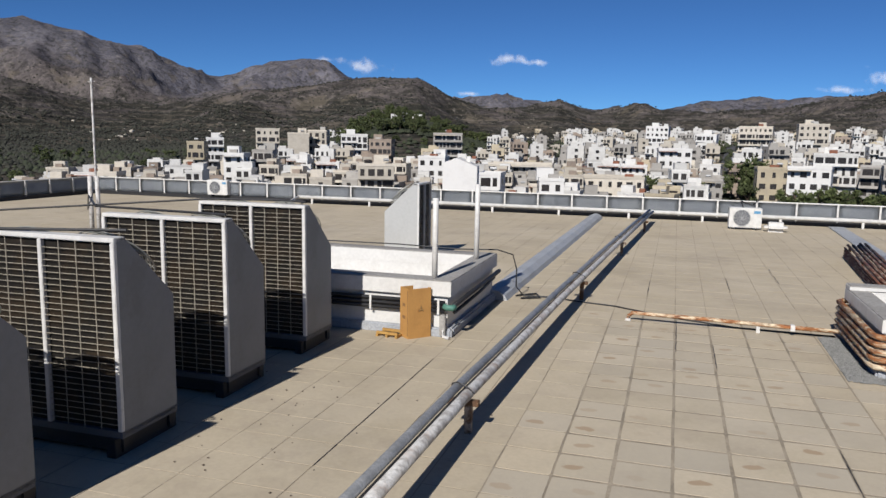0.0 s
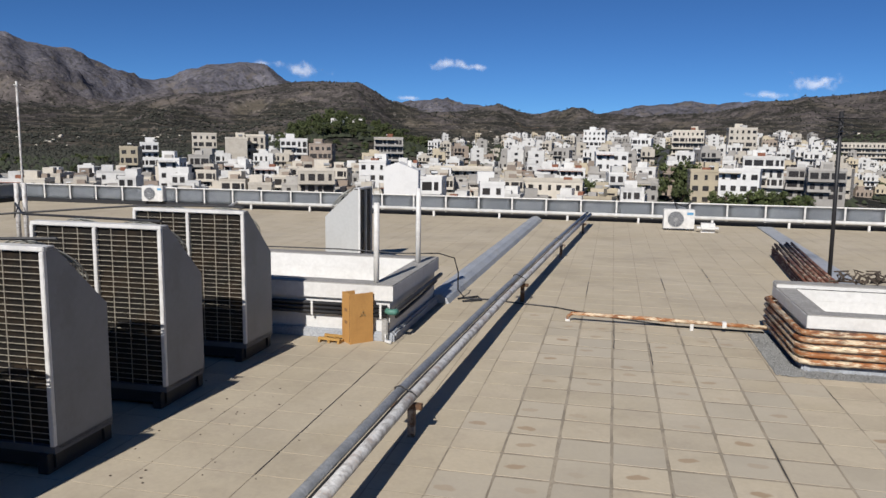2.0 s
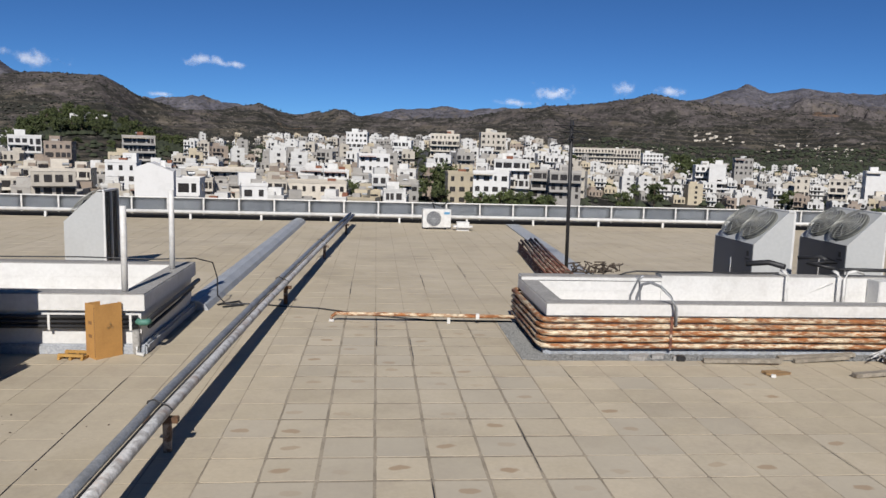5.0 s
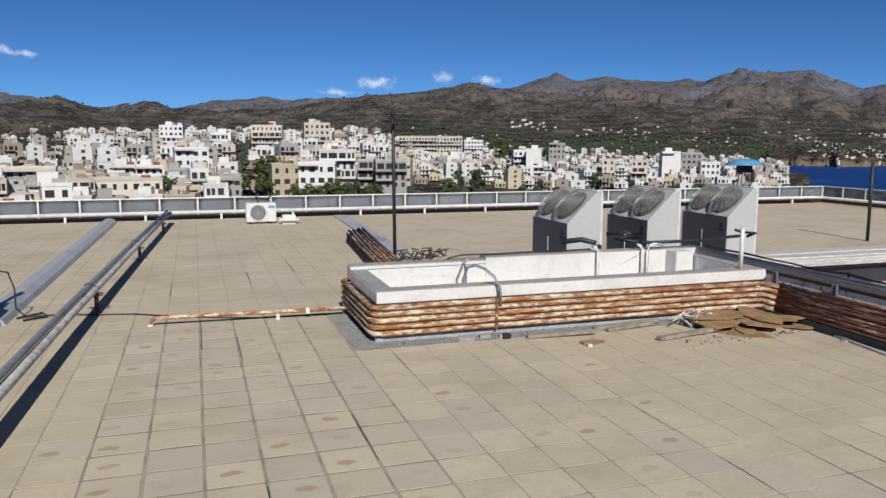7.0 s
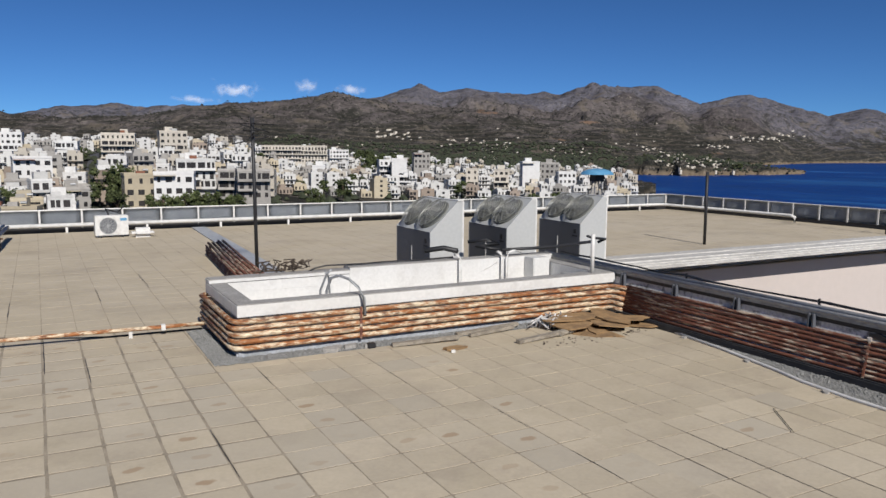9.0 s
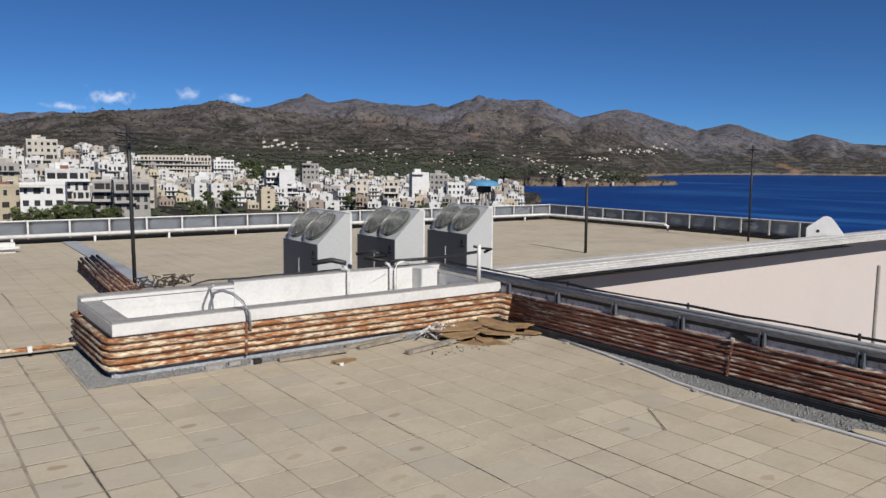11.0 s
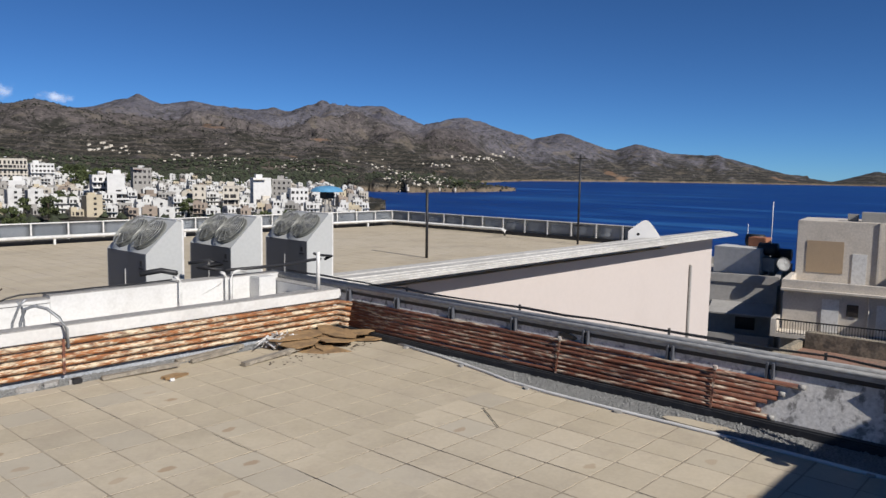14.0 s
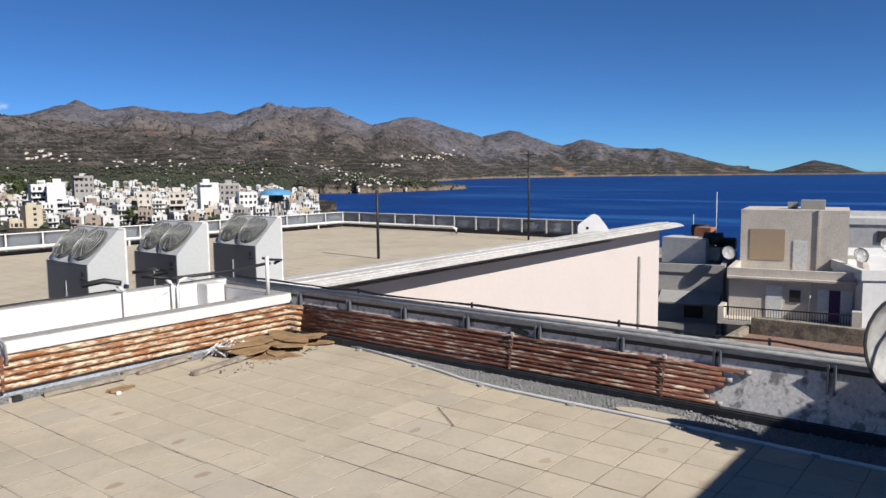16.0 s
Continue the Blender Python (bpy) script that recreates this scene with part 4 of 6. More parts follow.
LANDMARKS += [(1.4, 460, 12.6, 1.07, 0, "b"), (0.2, 270, 10.8, -0.5, 0, "p"), (-5.2, 420, 15.8, 1.13, 1, "b"), (-8.7, 400, 12.9, 1.32, 1, "b"), (-8.8, 215, 10.0, -1.54, 0, "p"),
              (-6.4, 222, 8.2, -1.65, 3, "p"), (-2.0, 380, 9.0, 0.55, 0, "b"), (-18.1, 560, 21.9, 0.35, 0, "p"), (-19.0, 300, 6.5, -0.75, 0, "n"), (-20.4, 600, 14.8, 0.41, 0, "b"), (-12.4, 260, 5.3, -1.33, 2, "b")]
LANDMARKS += [(-23.9, 430, 7.8, -0.31, 0, "b"), (-25.0, 420, 8.2, -0.22, 0, "n"), (-26.6, 450, 9.6, 0.23, 2, "p"), (-25.4, 300, 7.4, -1.44, 0, "b"), (-27.1, 290, 9.4, -1.6, 4, "b"), (-29.3, 250, 4.8, -2.42, 3, "p"),
              (-34.8, 430, 9.7, -0.36, 0, "n"), (-36.3, 440, 10.4, -0.43, 2, "p"), (-37.5, 380, 8.9, -1.08, 0, "p"), (-32.7, 380, 7.7, -0.96, 1, "b"), (-35.1, 260, 6.5, -1.97, 1, "n"), (-30.5, 400, 6.4, -0.91, 1, "b")]


def clear(az, r):
    """Where no house of the pattern stands: the road, the knoll, the park and the sea's side."""
    if abs(az + 3.3 + (r - 250) * 0.0008) < 0.75 and r < 700:
        return True
    if abs(az - 20.0) < 6.5 and 500 < r < 800:
        return True
    if 14.5 < az < 23 and r > 330 or 8.0 < az <= 14.5 and r > 310 and (r * 7 + az * 31) % 10 > 2.2:
        return True
    if az > 25.5 and r > 400 - (az - 25.5) * 7:
        return True
    for a, d, w in ((q[0], q[1], q[2]) for q in LANDMARKS):
        if abs(az - a) < math.degrees((w / 2 + 6) / d) and abs(r - d) < 15:
            return True
    if -13.5 < az < -4.2 and r < 262 or az < -13.5 and r < 300 + 30 * min(1.0, (-az - 13.5) / 6):
        return True
    if az < -15 and r > 560 and (r * 3 + az * 57) % 10 > 6.5:
        return True
    return az < -42.3 + (3.5 if r < 330 else 0.0)


used = 0
r = 190.0
far_rows = []
while r < 860:
    az = 52.0
    while az > -43.0:
        small = 0.70 if az < -14 else 0.86
        step = math.degrees(rng.uniform(6.8, 11.5) * small / r)
        az -= step
        if clear(az, r) or rng.random() < 0.10 + 0.5 * max(0, (az - 27) / 25) * (r > 420):
            continue
        rr = r + rng.uniform(-7, 7)
        turn = az * 0.6 + rng.gauss(0, 9) + rng.choice((0, 0, 0, 90))
        p = place(az, rr)
        if used < 250 and r < 520:
            src, c, storeys = rng.choice([k for k in kinds if (k[1] or az < 8 or rng.random() < 0.5) and (az > -14 or k[2] < 4)])
            copy_thing(src, Matrix.Translation(p) @ pose(0, 0, rng.uniform(-1.5, 1.0), 0, 0, turn) @ Matrix.Diagonal((small, small, small, 1)))
            used += 1
        else:
            far_rows.append((p, turn, small, rng.uniform(5, 9.5), rng.uniform(6, 10), rng.choice((1, 2, 2, 3, 3, 4, 5) if az > -14 else (1, 1, 2, 2, 2, 3, 4)), rng.choice((0, 0, 0, 0, 1, 1, 2, 3, 4) if az > 8 else (0, 0, 0, 0, 0, 0, 1, 2, 2, 3, 4))))
    r *= 1.042
for src, c, storeys in kinds:
    for o in (*src.children_recursive, src):
        bpy.data.objects.remove(o)

far_cols = [bmesh.new() for _ in range(5)]
far_panes = bmesh.new()
for p, turn, small, w, d, floors, c in far_rows:
    m = Matrix.Translation(p) @ pose(0, 0, 0, 0, 0, turn) @ Matrix.Diagonal((small, small, small, 1))
    h = floors * 3.0
    bm = far_cols[c]
    side = rng.uniform(-w / 3, w / 5)
    for q in ((-w / 2, -d / 2, -4, w / 2, d / 2, h), (side - 1.6, -0.5, h, side + 1.8, 2.6, h + rng.uniform(1.2, 2.6)), (-w / 2, -d / 2, h, w / 2, -d / 2 + 0.25, h + 0.7),
              (side + 2.2, -d / 3, h, side + 3.4, -d / 3 + 1.0, h + rng.uniform(0.6, 1.8)), (-w / 2, -d / 2 + 0.25, h, -w / 2 + 0.25, d / 2, h + 0.7),
              *((-w / 2, -d / 2 - 1.7, h - 3.0 - 3 * e, w / 2 * rng.choice((1, 1, 0.1)), -d / 2, h - 2.6 - 3 * e) for e in range(floors - 1))):
        n0 = len(bm.verts)
        box(bm, *q)
        bm.verts.ensure_lookup_table()
        for v in bm.verts[n0:]:
            v.co = m @ v.co
    for f in range(floors):
        for i in range(int(w / 2.3)):
            x = -w / 2 + 1.2 + i * 2.3
            n0 = len(far_panes.verts)
            half_w = rng.choice((0.4, 0.55, 0.9))
            box(far_panes, x - half_w, -d / 2 - 0.06, f * 3 + 0.3, x + half_w, -d / 2, f * 3 + 2.3)
            far_panes.verts.ensure_lookup_table()
            for v in far_panes.verts[n0:]:
                v.co = m @ v.co
        for sx in (-1, 1):
            n0 = len(far_panes.verts)
            box(far_panes, sx * w / 2 - 0.05, -1.1, f * 3 + 0.8, sx * w / 2 + 0.05, 0.5, f * 3 + 2.2)
            far_panes.verts.ensure_lookup_table()
            for v in far_panes.verts[n0:]:
                v.co = m @ v.co
for bm, mt, c in zip(far_cols, M_HOUSE, ("white", "cream", "grey", "ochre", "brown")):
    tagged(part("distant_houses", bm, mt), "distant %s flat-roofed blocks up the town slope" % c, "houses", kind="stuff")
tagged(part("distant_windows", far_panes, M_PANE), "dark windows of the distant blocks", "windows", kind="stuff")

# landmarks of the town
for k, (az, r, w, el, c, front) in enumerate(LANDMARKS):
    if az < -13:
        r, el = max(r, 390), el - 0.3
    p = place(az, r)
    zt = 2.25 + r * math.tan(radians(el))
    floors = max(2, min(6 if az > -13 else 3, round((zt - p.z) / 3.0)))
    lab = {"b": "%s block with balconies and dark windows", "p": "%s block with rows of plain windows", "n": "%s block with a blank sunlit wall"}[front]
    house(Matrix.Translation((p.x, p.y, zt - floors * 3.0 - 0.5)) @ pose(0, 0, 0, 0, 0, az * 0.8 + (6 if k % 2 else -7)), max(w, 5.0), 7 + k % 3, floors,
          M_BRIGHT if c == 0 else M_HOUSE[c], lab % ("white", "cream", "grey weathered", "ochre", "unfinished brown")[c], 100 + k, k % 3 > 0, front == "b", "houses of the town", 7.0, front == "n")
white_house = thing("gabled_house", "tall plain white house with a blank gable wall", "house", Matrix.Translation(place(15.7, 150)) @ pose(0, 0, 0, 0, 0, 12))
zt = 2.25 - 150 * math.tan(radians(1.45)) - land(15.7, 150)
part("wall", prism(bmesh.new(), [(-3.3, -4), (3.3, -4), (3.3, zt - 1.6), (-0.6, zt), (-3.3, zt - 0.9)], "y", -5, 5), M_BRIGHT, white_house)
part("chimney", boxes((1.0, -1, zt - 1.2, 1.8, 0, zt + 0.3)), M_HOUSE[0], white_house)
house(Matrix.Translation(place(4.6, 205)) @ pose(0, 0, 3.2, 0, 0, 4), 17, 10, 2, M_HOUSE[1], "long cream school block with large dark windows", 77, False, False)
house(Matrix.Translation(place(11.2, 232)) @ pose(0, 0, 5.0, 0, 0, 6), 19, 9, 2, M_HOUSE[1], "cream neoclassical block with tall windows", 78, False, False)
house(Matrix.Translation(place(-0.8, 228)) @ pose(0, 0, 2.0, 0, 0, 0), 15, 9, 1, M_HOUSE[1], "low cream block beside the pine trees", 79, False, False)
house(Matrix.Translation(place(-10.2, 262)) @ pose(0, 0, 4.0, 0, 0, -8), 12, 9, 3, M_HOUSE[0], "white block with three rows of windows", 80)
house(Matrix.Translation(place(-14.2, 250)) @ pose(0, 0, 3.5, 0, 0, -10), 10, 9, 3, M_HOUSE[2], "grey beige block with deep balconies", 81)
house(Matrix.Translation(place(19.9, 600)) @ pose(0, 0, 3, 0, 0, 20), 24, 9, 1, M_BRIGHT, "pale villa on the wooded knoll", 82, True, False)
house(Matrix.Translation(place(-17.2, 560)) @ pose(0, 0, 3, 0, 0, -14), 46, 10, 4, M_HOUSE[1], "long cream hotel with rows of balconies", 83, False)
road = bmesh.new()
prev = None
for i in range(40):
    rr = 190 + i * 13
    a = -3.3 - (rr - 250) * 0.0008
    l, k = place(a + math.degrees(3.2 / rr), rr, 0.3), place(a - math.degrees(3.2 / rr), rr, 0.3)
    l, k = road.verts.new(l), road.verts.new(k)
    if prev:
        road.faces.new((prev[0], prev[1], k, l))
    prev = (l, k)
tagged(part("road", road, material("asphalt", (0.07, 0.07, 0.075), 0.9, second=(0.05, 0.05, 0.05))), "grey asphalt street climbing between the blocks", "road", kind="structure")


# ------------------------------------------------------------------ trees and scrub
def tree(m, label, seed, h=9.0, spread=5.0, group="trees of the town"):
    q = random.Random(seed)
    t = thing("tree", label, "tree", m, group)
    bm = tube([(0, 0, -1.0), (0.1, 0.05, h * 0.25), (0.0, 0.2, h * 0.5), (0.2, 0.1, h * 0.75)], 0.22, 6)
    for k in range(5):
        a = q.uniform(0, 6.28)
        tube([(0, 0.1, h * q.uniform(0.3, 0.5)), (math.cos(a) * spread * 0.25, math.sin(a) * spread * 0.25, h * 0.6), (math.cos(a) * spread * 0.42, math.sin(a) * spread * 0.42, h * q.uniform(0.65, 0.8))], 0.09, 5, bm)
    part("trunk", bm, M_BARK, t)
    verts, faces = [], []
    for c in range(22):
        a, rad, zz = q.uniform(0, 6.28), spread * 0.5 * math.sqrt(q.random()), q.uniform(0.38, 1.0)
        centre = Vector((math.cos(a) * rad, math.sin(a) * rad, h * zz * (1 - 0.25 * rad / spread)))
        size = q.uniform(0.7, 1.35) * spread / 6
        for l in range(80):
            d = Vector((q.gauss(0, 1), q.gauss(0, 1), q.gauss(0, 0.7)))
            p = centre + d.normalized() * size * q.uniform(0.5, 1.05)
            s = q.uniform(0.16, 0.34) * spread / 5
            u = Vector((q.gauss(0, 1), q.gauss(0, 1), q.gauss(0, 1))).normalized()
            w = u.cross(d).normalized() if u.cross(d).length > 0.01 else Vector((1, 0, 0))
            n = len(verts)
            verts += [p - u * s, p + w * s * 0.6, p + u * s, p - w * s * 0.6]
            faces.append((n, n + 1, n + 2, n + 3))
    me = bpy.data.meshes.new("crown")
    me.from_pydata(verts, [], faces)
    me.materials.append(M_LEAF)
    o = new("crown", me)
    o.parent = t
    return t


stock = [tree(pose(0, 0, -400 - k), lab, k, h, s) for k, (lab, h, s) in enumerate((("dark green pine tree among the houses", 9, 7), ("rounded dark green street tree", 7, 6), ("low olive-green bushy tree", 5, 5), ("broad green pine tree beside the street", 11, 9)))]


def plant(k, az, r, s=1.0, dz=0.0):
    return copy_thing(stock[k], Matrix.Translation(place(az, r, dz)) @ pose(0, 0, 0, 0, 0, rng.uniform(0, 360)) @ Matrix.Diagonal((s, s, s, 1)))


for az, r, k, s in ((2.2, 212, 0, 1.0), (1.2, 210, 1, 1.1), (0.2, 214, 0, 0.95), (-4.6, 235, 3, 1.2), (-5.6, 240, 3, 1.0), (-4.9, 215, 1, 1.0), (-6.9, 240, 2, 1.2), (-9.0, 225, 0, 0.8), (-8.0, 212, 2, 1.5),
                    (-9.5, 208, 2, 1.6), (-11.0, 212, 2, 1.6), (-12.5, 216, 2, 1.5), (-13.2, 225, 1, 0.9), (12.6, 230, 1, 0.8), (8.3, 205, 1, 0.7), (-2.3, 230, 1, 0.9), (-2.0, 300, 1, 0.8), (-22.5, 520, 0, 1.2), (-23.5, 530, 0, 1.3), (-26, 560, 0, 1.2), (-25, 545, 1, 1.4)):
    plant(k, az, r, s)
for i in range(84):
    az, r = rng.gauss(20.0, 3.2), rng.uniform(545, 680)
    plant(rng.choice((0, 1, 3)), az, r, rng.uniform(0.7, 1.25))
for i in range(140):
    plant(rng.choice((0, 1, 2)), rng.uniform(-38, 48), rng.uniform(205, 760), rng.uniform(0.55, 1.1))
for i in range(22):
    plant(rng.choice((0, 1)), rng.uniform(-28, -21.5), rng.uniform(600, 780), rng.uniform(0.9, 1.5))
for i in range(22):
    plant(rng.choice((0, 1, 2)), rng.uniform(-53, -43), rng.uniform(1020, 1250), rng.uniform(0.5, 1.0))
for s_ in stock:
    for o in (*s_.children_recursive, s_):
        bpy.data.objects.remove(o)


def scatter(n, zone, size, seed, mat=M_SCRUB):
    """Low bushes of irregular eight-sided shape, joined."""
    q = random.Random(seed)
    verts, faces = [], []
    for i in range(n):
        az, r = zone(q)
        z = land(az, r)
        if z < SEA + 3:
            continue
        s = q.uniform(*size) * (0.6 + r / 1600)
        c = Vector((-r * math.sin(radians(az)), r * math.cos(radians(az)), z + s * 0.2))
        k = len(verts)
        pts = [(1, 0, 0), (0.5, 0.8, 0.1), (-0.6, 0.8, 0), (-1, 0, 0.1), (-0.5, -0.8, 0), (0.6, -0.8, 0.1), (0.3, 0.2, 0.8), (-0.35, -0.1, 0.9), (0, 0, -0.6)]
        verts += [c + Vector((a * s * q.uniform(0.7, 1.3), b * s * q.uniform(0.7, 1.3), e * s * q.uniform(0.7, 1.2))) for a, b, e in pts]
        faces += [tuple(k + j for j in f) for f in ((0, 1, 6), (1, 2, 6), (2, 7, 6), (2, 3, 7), (3, 4, 7), (4, 5, 7), (5, 6, 7), (5, 0, 6), (1, 0, 8), (2, 1, 8), (3, 2, 8), (4, 3, 8), (5, 4, 8), (0, 5, 8))]
    me = bpy.data.meshes.new("scrub")
    me.from_pydata(verts, [], faces)
    me.materials.append(mat)
    return new("scrub", me)


tagged(scatter(36000, lambda q: (q.uniform(-68, 52), 780 * (2700 / 780) ** q.random()), (0.7, 1.5), 3), "dark low scrub dotted over the hillsides", "scrub", kind="stuff")
tagged(scatter(5200, lambda q: (q.uniform(-42, -14), q.uniform(760, 1500)), (1.3, 2.8), 6, M_SHRUB), "dark trees and gardens above the town", "trees", kind="stuff")
tagged(scatter(5200, lambda q: (q.uniform(22, 52), q.uniform(420, 1400)), (1.1, 2.4), 5), "olive groves on the slope behind the town", "olive trees", kind="stuff")
tagged(scatter(1300, lambda q: (q.gauss(19.4, 2.9), q.uniform(555, 665)), (1.8, 3.6), 8, M_SHRUB), "dense green shrubs covering the knoll", "shrubs", kind="stuff")
tagged(scatter(700, lambda q: (q.uniform(-51, -42.5), q.uniform(1000, 1330)), (1.2, 2.6), 9, M_SHRUB), "dark green shrubs on the low headland", "shrubs", kind="stuff")
tagged(scatter(2600, lambda q: (q.uniform(-39, 50), q.uniform(200, 760)), (1.6, 3.4), 12, M_SHRUB), "dark shrubs and garden trees between the houses", "shrubs", kind="stuff")
tagged(scatter(420, lambda q: (q.uniform(-13.6, -5.2), q.uniform(196, 232)), (1.6, 3.2), 13, M_SHRUB), "dark green shrubs filling the small park", "shrubs", kind="stuff")
villas = bmesh.new()
for i in range(105):
    a0 = rng.choice((rng.uniform(-45, -10), rng.uniform(-45, -10), rng.uniform(-45, -10), rng.uniform(-10, 15), rng.uniform(-10, 48), rng.uniform(-50, -43), rng.uniform(-50, -43)))
    el = abs(rng.gauss(0, 0.42)) - 0.25 if a0 > -44 else -0.6
    r0 = 840.0
    while r0 < 2600 and land(a0, r0) < 2.25 + r0 * math.tan(radians(el)):
        r0 *= 1.02
    if r0 > 2600:
        r0 = rng.uniform(1080, 1200)
    for k in range(rng.choice((1, 2, 3, 6, 9))):
        p = place(a0 + rng.gauss(0, 0.9), r0 * rng.gauss(1.0, 0.06))
        if p.z < SEA + 3:
            continue
        s = rng.uniform(0.8, 2.0) * (0.4 + r0 / 1500)
        box(villas, p.x - s, p.y - s * 0.6, p.z - 4, p.x + s, p.y + s * 0.6, p.z + s * rng.choice((0.5, 0.7, 0.9)))
for a0, el, n, wide in ((-50.6, 1.0, 22, 0.8), (-52.8, 1.2, 8, 0.6), (-48.2, 0.45, 14, 0.7), (-24.5, 1.05, 20, 1.0), (-31.0, 0.7, 18, 1.5)):
    for k in range(n):
        a, e = a0 + rng.gauss(0, wide), el + rng.gauss(0, 0.09)
        r0 = 900.0
        while r0 < 3600 and land(a, r0) < 2.25 + r0 * math.tan(radians(e)):
            r0 *= 1.01
        p = place(a, r0)
        w2 = rng.uniform(0.0009, 0.0020) * r0
        box(villas, p.x - w2, p.y - w2, p.z - 6, p.x + w2, p.y + w2 * 0.6, p.z + w2 * rng.uniform(0.5, 0.9))
tagged(part("scattered_villas", villas, M_HOUSE[1]), "small white villas scattered over the hillsides", "houses", kind="stuff")

# ------------------------------------------------------------------ clouds far over the hills
def cloud_material():
    """White vapour with a ragged soft edge: thin towards the rim of its sheet and broken by noise."""
    m = bpy.data.materials.new("cloud_vapour")
    m.use_nodes = True
    nt = m.node_tree
    N, Lk = nt.nodes.new, nt.links.new
    b = nt.nodes["Principled BSDF"]
    b.inputs["Base Color"].default_value, b.inputs["Roughness"].default_value, b.inputs["Specular IOR Level"].default_value = (0.66, 0.68, 0.72, 1), 1.0, 0.0
    tc, info = N("ShaderNodeTexCoord"), N("ShaderNodeObjectInfo")
    ln = N("ShaderNodeVectorMath")
    ln.operation = "LENGTH"
    Lk(tc.outputs["Object"], ln.inputs[0])
    seed = N("ShaderNodeMath")
    seed.operation, seed.inputs[1].default_value = "MULTIPLY", 60.0
    Lk(info.outputs["Random"], seed.inputs[0])
    n = N("ShaderNodeTexNoise")
    n.noise_dimensions = "4D"
    n.inputs["Scale"].default_value, n.inputs["Detail"].default_value, n.inputs["Roughness"].default_value = 0.016, 6.0, 0.55
    where = N("ShaderNodeNewGeometry")
    Lk(where.outputs["Position"], n.inputs["Vector"])
    Lk(seed.outputs[0], n.inputs["W"])
    body = N("ShaderNodeMath")
    body.operation, body.inputs[1].default_value = "MULTIPLY_ADD", 3.8
    Lk(n.outputs["Fac"], body.inputs[0])
    inv = N("ShaderNodeMath")
    inv.operation, inv.inputs[1].default_value = "MULTIPLY", -1.25
    Lk(ln.outputs["Value"], inv.inputs[0])
    Lk(inv.outputs[0], body.inputs[2])
    a = N("ShaderNodeMapRange")
    a.interpolation_type = "SMOOTHSTEP"
    a.inputs["From Min"].default_value, a.inputs["From Max"].default_value, a.inputs["To Max"].default_value = 0.7, 2.5, 0.68
    Lk(body.outputs[0], a.inputs["Value"])
    tr, mixs = N("ShaderNodeBsdfTransparent"), N("ShaderNodeMixShader")
    Lk(a.outputs[0], mixs.inputs[0])
    Lk(tr.outputs[0], mixs.inputs[1])
    Lk(b.outputs[0], mixs.inputs[2])
    Lk(mixs.outputs[0], nt.nodes["Material Output"].inputs["Surface"])
    return m


M_CLOUD = cloud_material()


def cloud(az, el, width, height):
    """A far sheet of vapour, its half width and half height in degrees."""
    R = 4700
    bm = bmesh.new()
    bmesh.ops.create_grid(bm, x_segments=2, y_segments=2, size=1.3, matrix=pose(0, 0, 0, 90))
    o = part("cloud", bm, M_CLOUD)
    o.matrix_basis = pose(-R * math.sin(radians(az)), R * math.cos(radians(az)), R * math.tan(radians(el)) + 2, 0, 0, az) @ Matrix.Diagonal((R * radians(width), 1, R * radians(height), 1))
    o.visible_shadow = False
    return tagged(o, "small soft white cloud low over the hills", "cloud", kind="structure")


for az, el, width, height in ((25.8, 5.5, 1.3, 0.34), (22.8, 5.15, 1.6, 0.6), (12.4, 5.75, 1.5, 0.45), (10.5, 5.6, 1.5, 0.3), (-13.2, 4.3, 2.1, 0.62), (-14.0, 4.55, 1.1, 0.4), (-18.1, 4.75, 0.95, 0.8), (-21.4, 4.55, 1.2, 0.45), (-10.2, 3.6, 1.6, 0.3), (15.4, 3.3, 1.2, 0.22)):
    cloud(az, el, width, height)

# ------------------------------------------------------------------ neighbours beyond the parapet
def near_house(label, x0, x1, y0, y1, top, colour, base=-20.0):
    t = thing("house", label, "house", None, "houses beside the roof")
    part("wall", boxes((x0, y0, base, x1, y1, top - 0.55)), colour, t)
    part("roof_parapet", boxes((x0 - 0.12, y0 - 0.12, top - 0.55, x0 + 0.2, y1 + 0.12, top), (x1 - 0.2, y0 - 0.12, top - 0.55, x1 + 0.12, y1 + 0.12, top),
                               (x0 + 0.2, y0 - 0.12, top - 0.55, x1 - 0.2, y0 + 0.2, top), (x0 + 0.2, y1 - 0.2, top - 0.55, x1 - 0.2, y1 + 0.12, top)), colour, t)
    return t


M_CREAM = material("aged_cream_render", (0.62, 0.56, 0.48), 0.85, second=(0.52, 0.46, 0.39), amount=0.5, scale=0.7, fine=9, grain=0.12, third=(0.24, 0.22, 0.2), third_amount=0.2, third_scale=1.1)
n1 = near_house("cream house with balcony, shutters and stair head", 48.0, 58.0, 7.55, 15.0, -3.72, M_CREAM)
sh = part("stair_head", boxes((52.0, 8.6, -4.3, 57.0, 14.9, -0.35), bevel=0.03), M_CREAM, n1)
part("recess_panel", boxes((51.96, 12.2, -3.6, 51.999, 14.3, -1.6)), material("tan_panel", (0.42, 0.31, 0.2), 0.8), sh, "tan panel on the wall")
part("pilaster", boxes((51.9, 10.2, -4.2, 51.999, 10.35, -0.3)), M_CREAM, sh)
part("door", boxes((51.95, 10.9, -4.2, 51.999, 11.7, -2.3)), M_PVC, sh, "white shutter door")
part("roof_clutter", boxes((53, 10.0, -0.35, 54.2, 11.4, 0.25), (53.4, 11.6, -0.35, 54, 12.2, 0.1)), M_SLAB, sh)
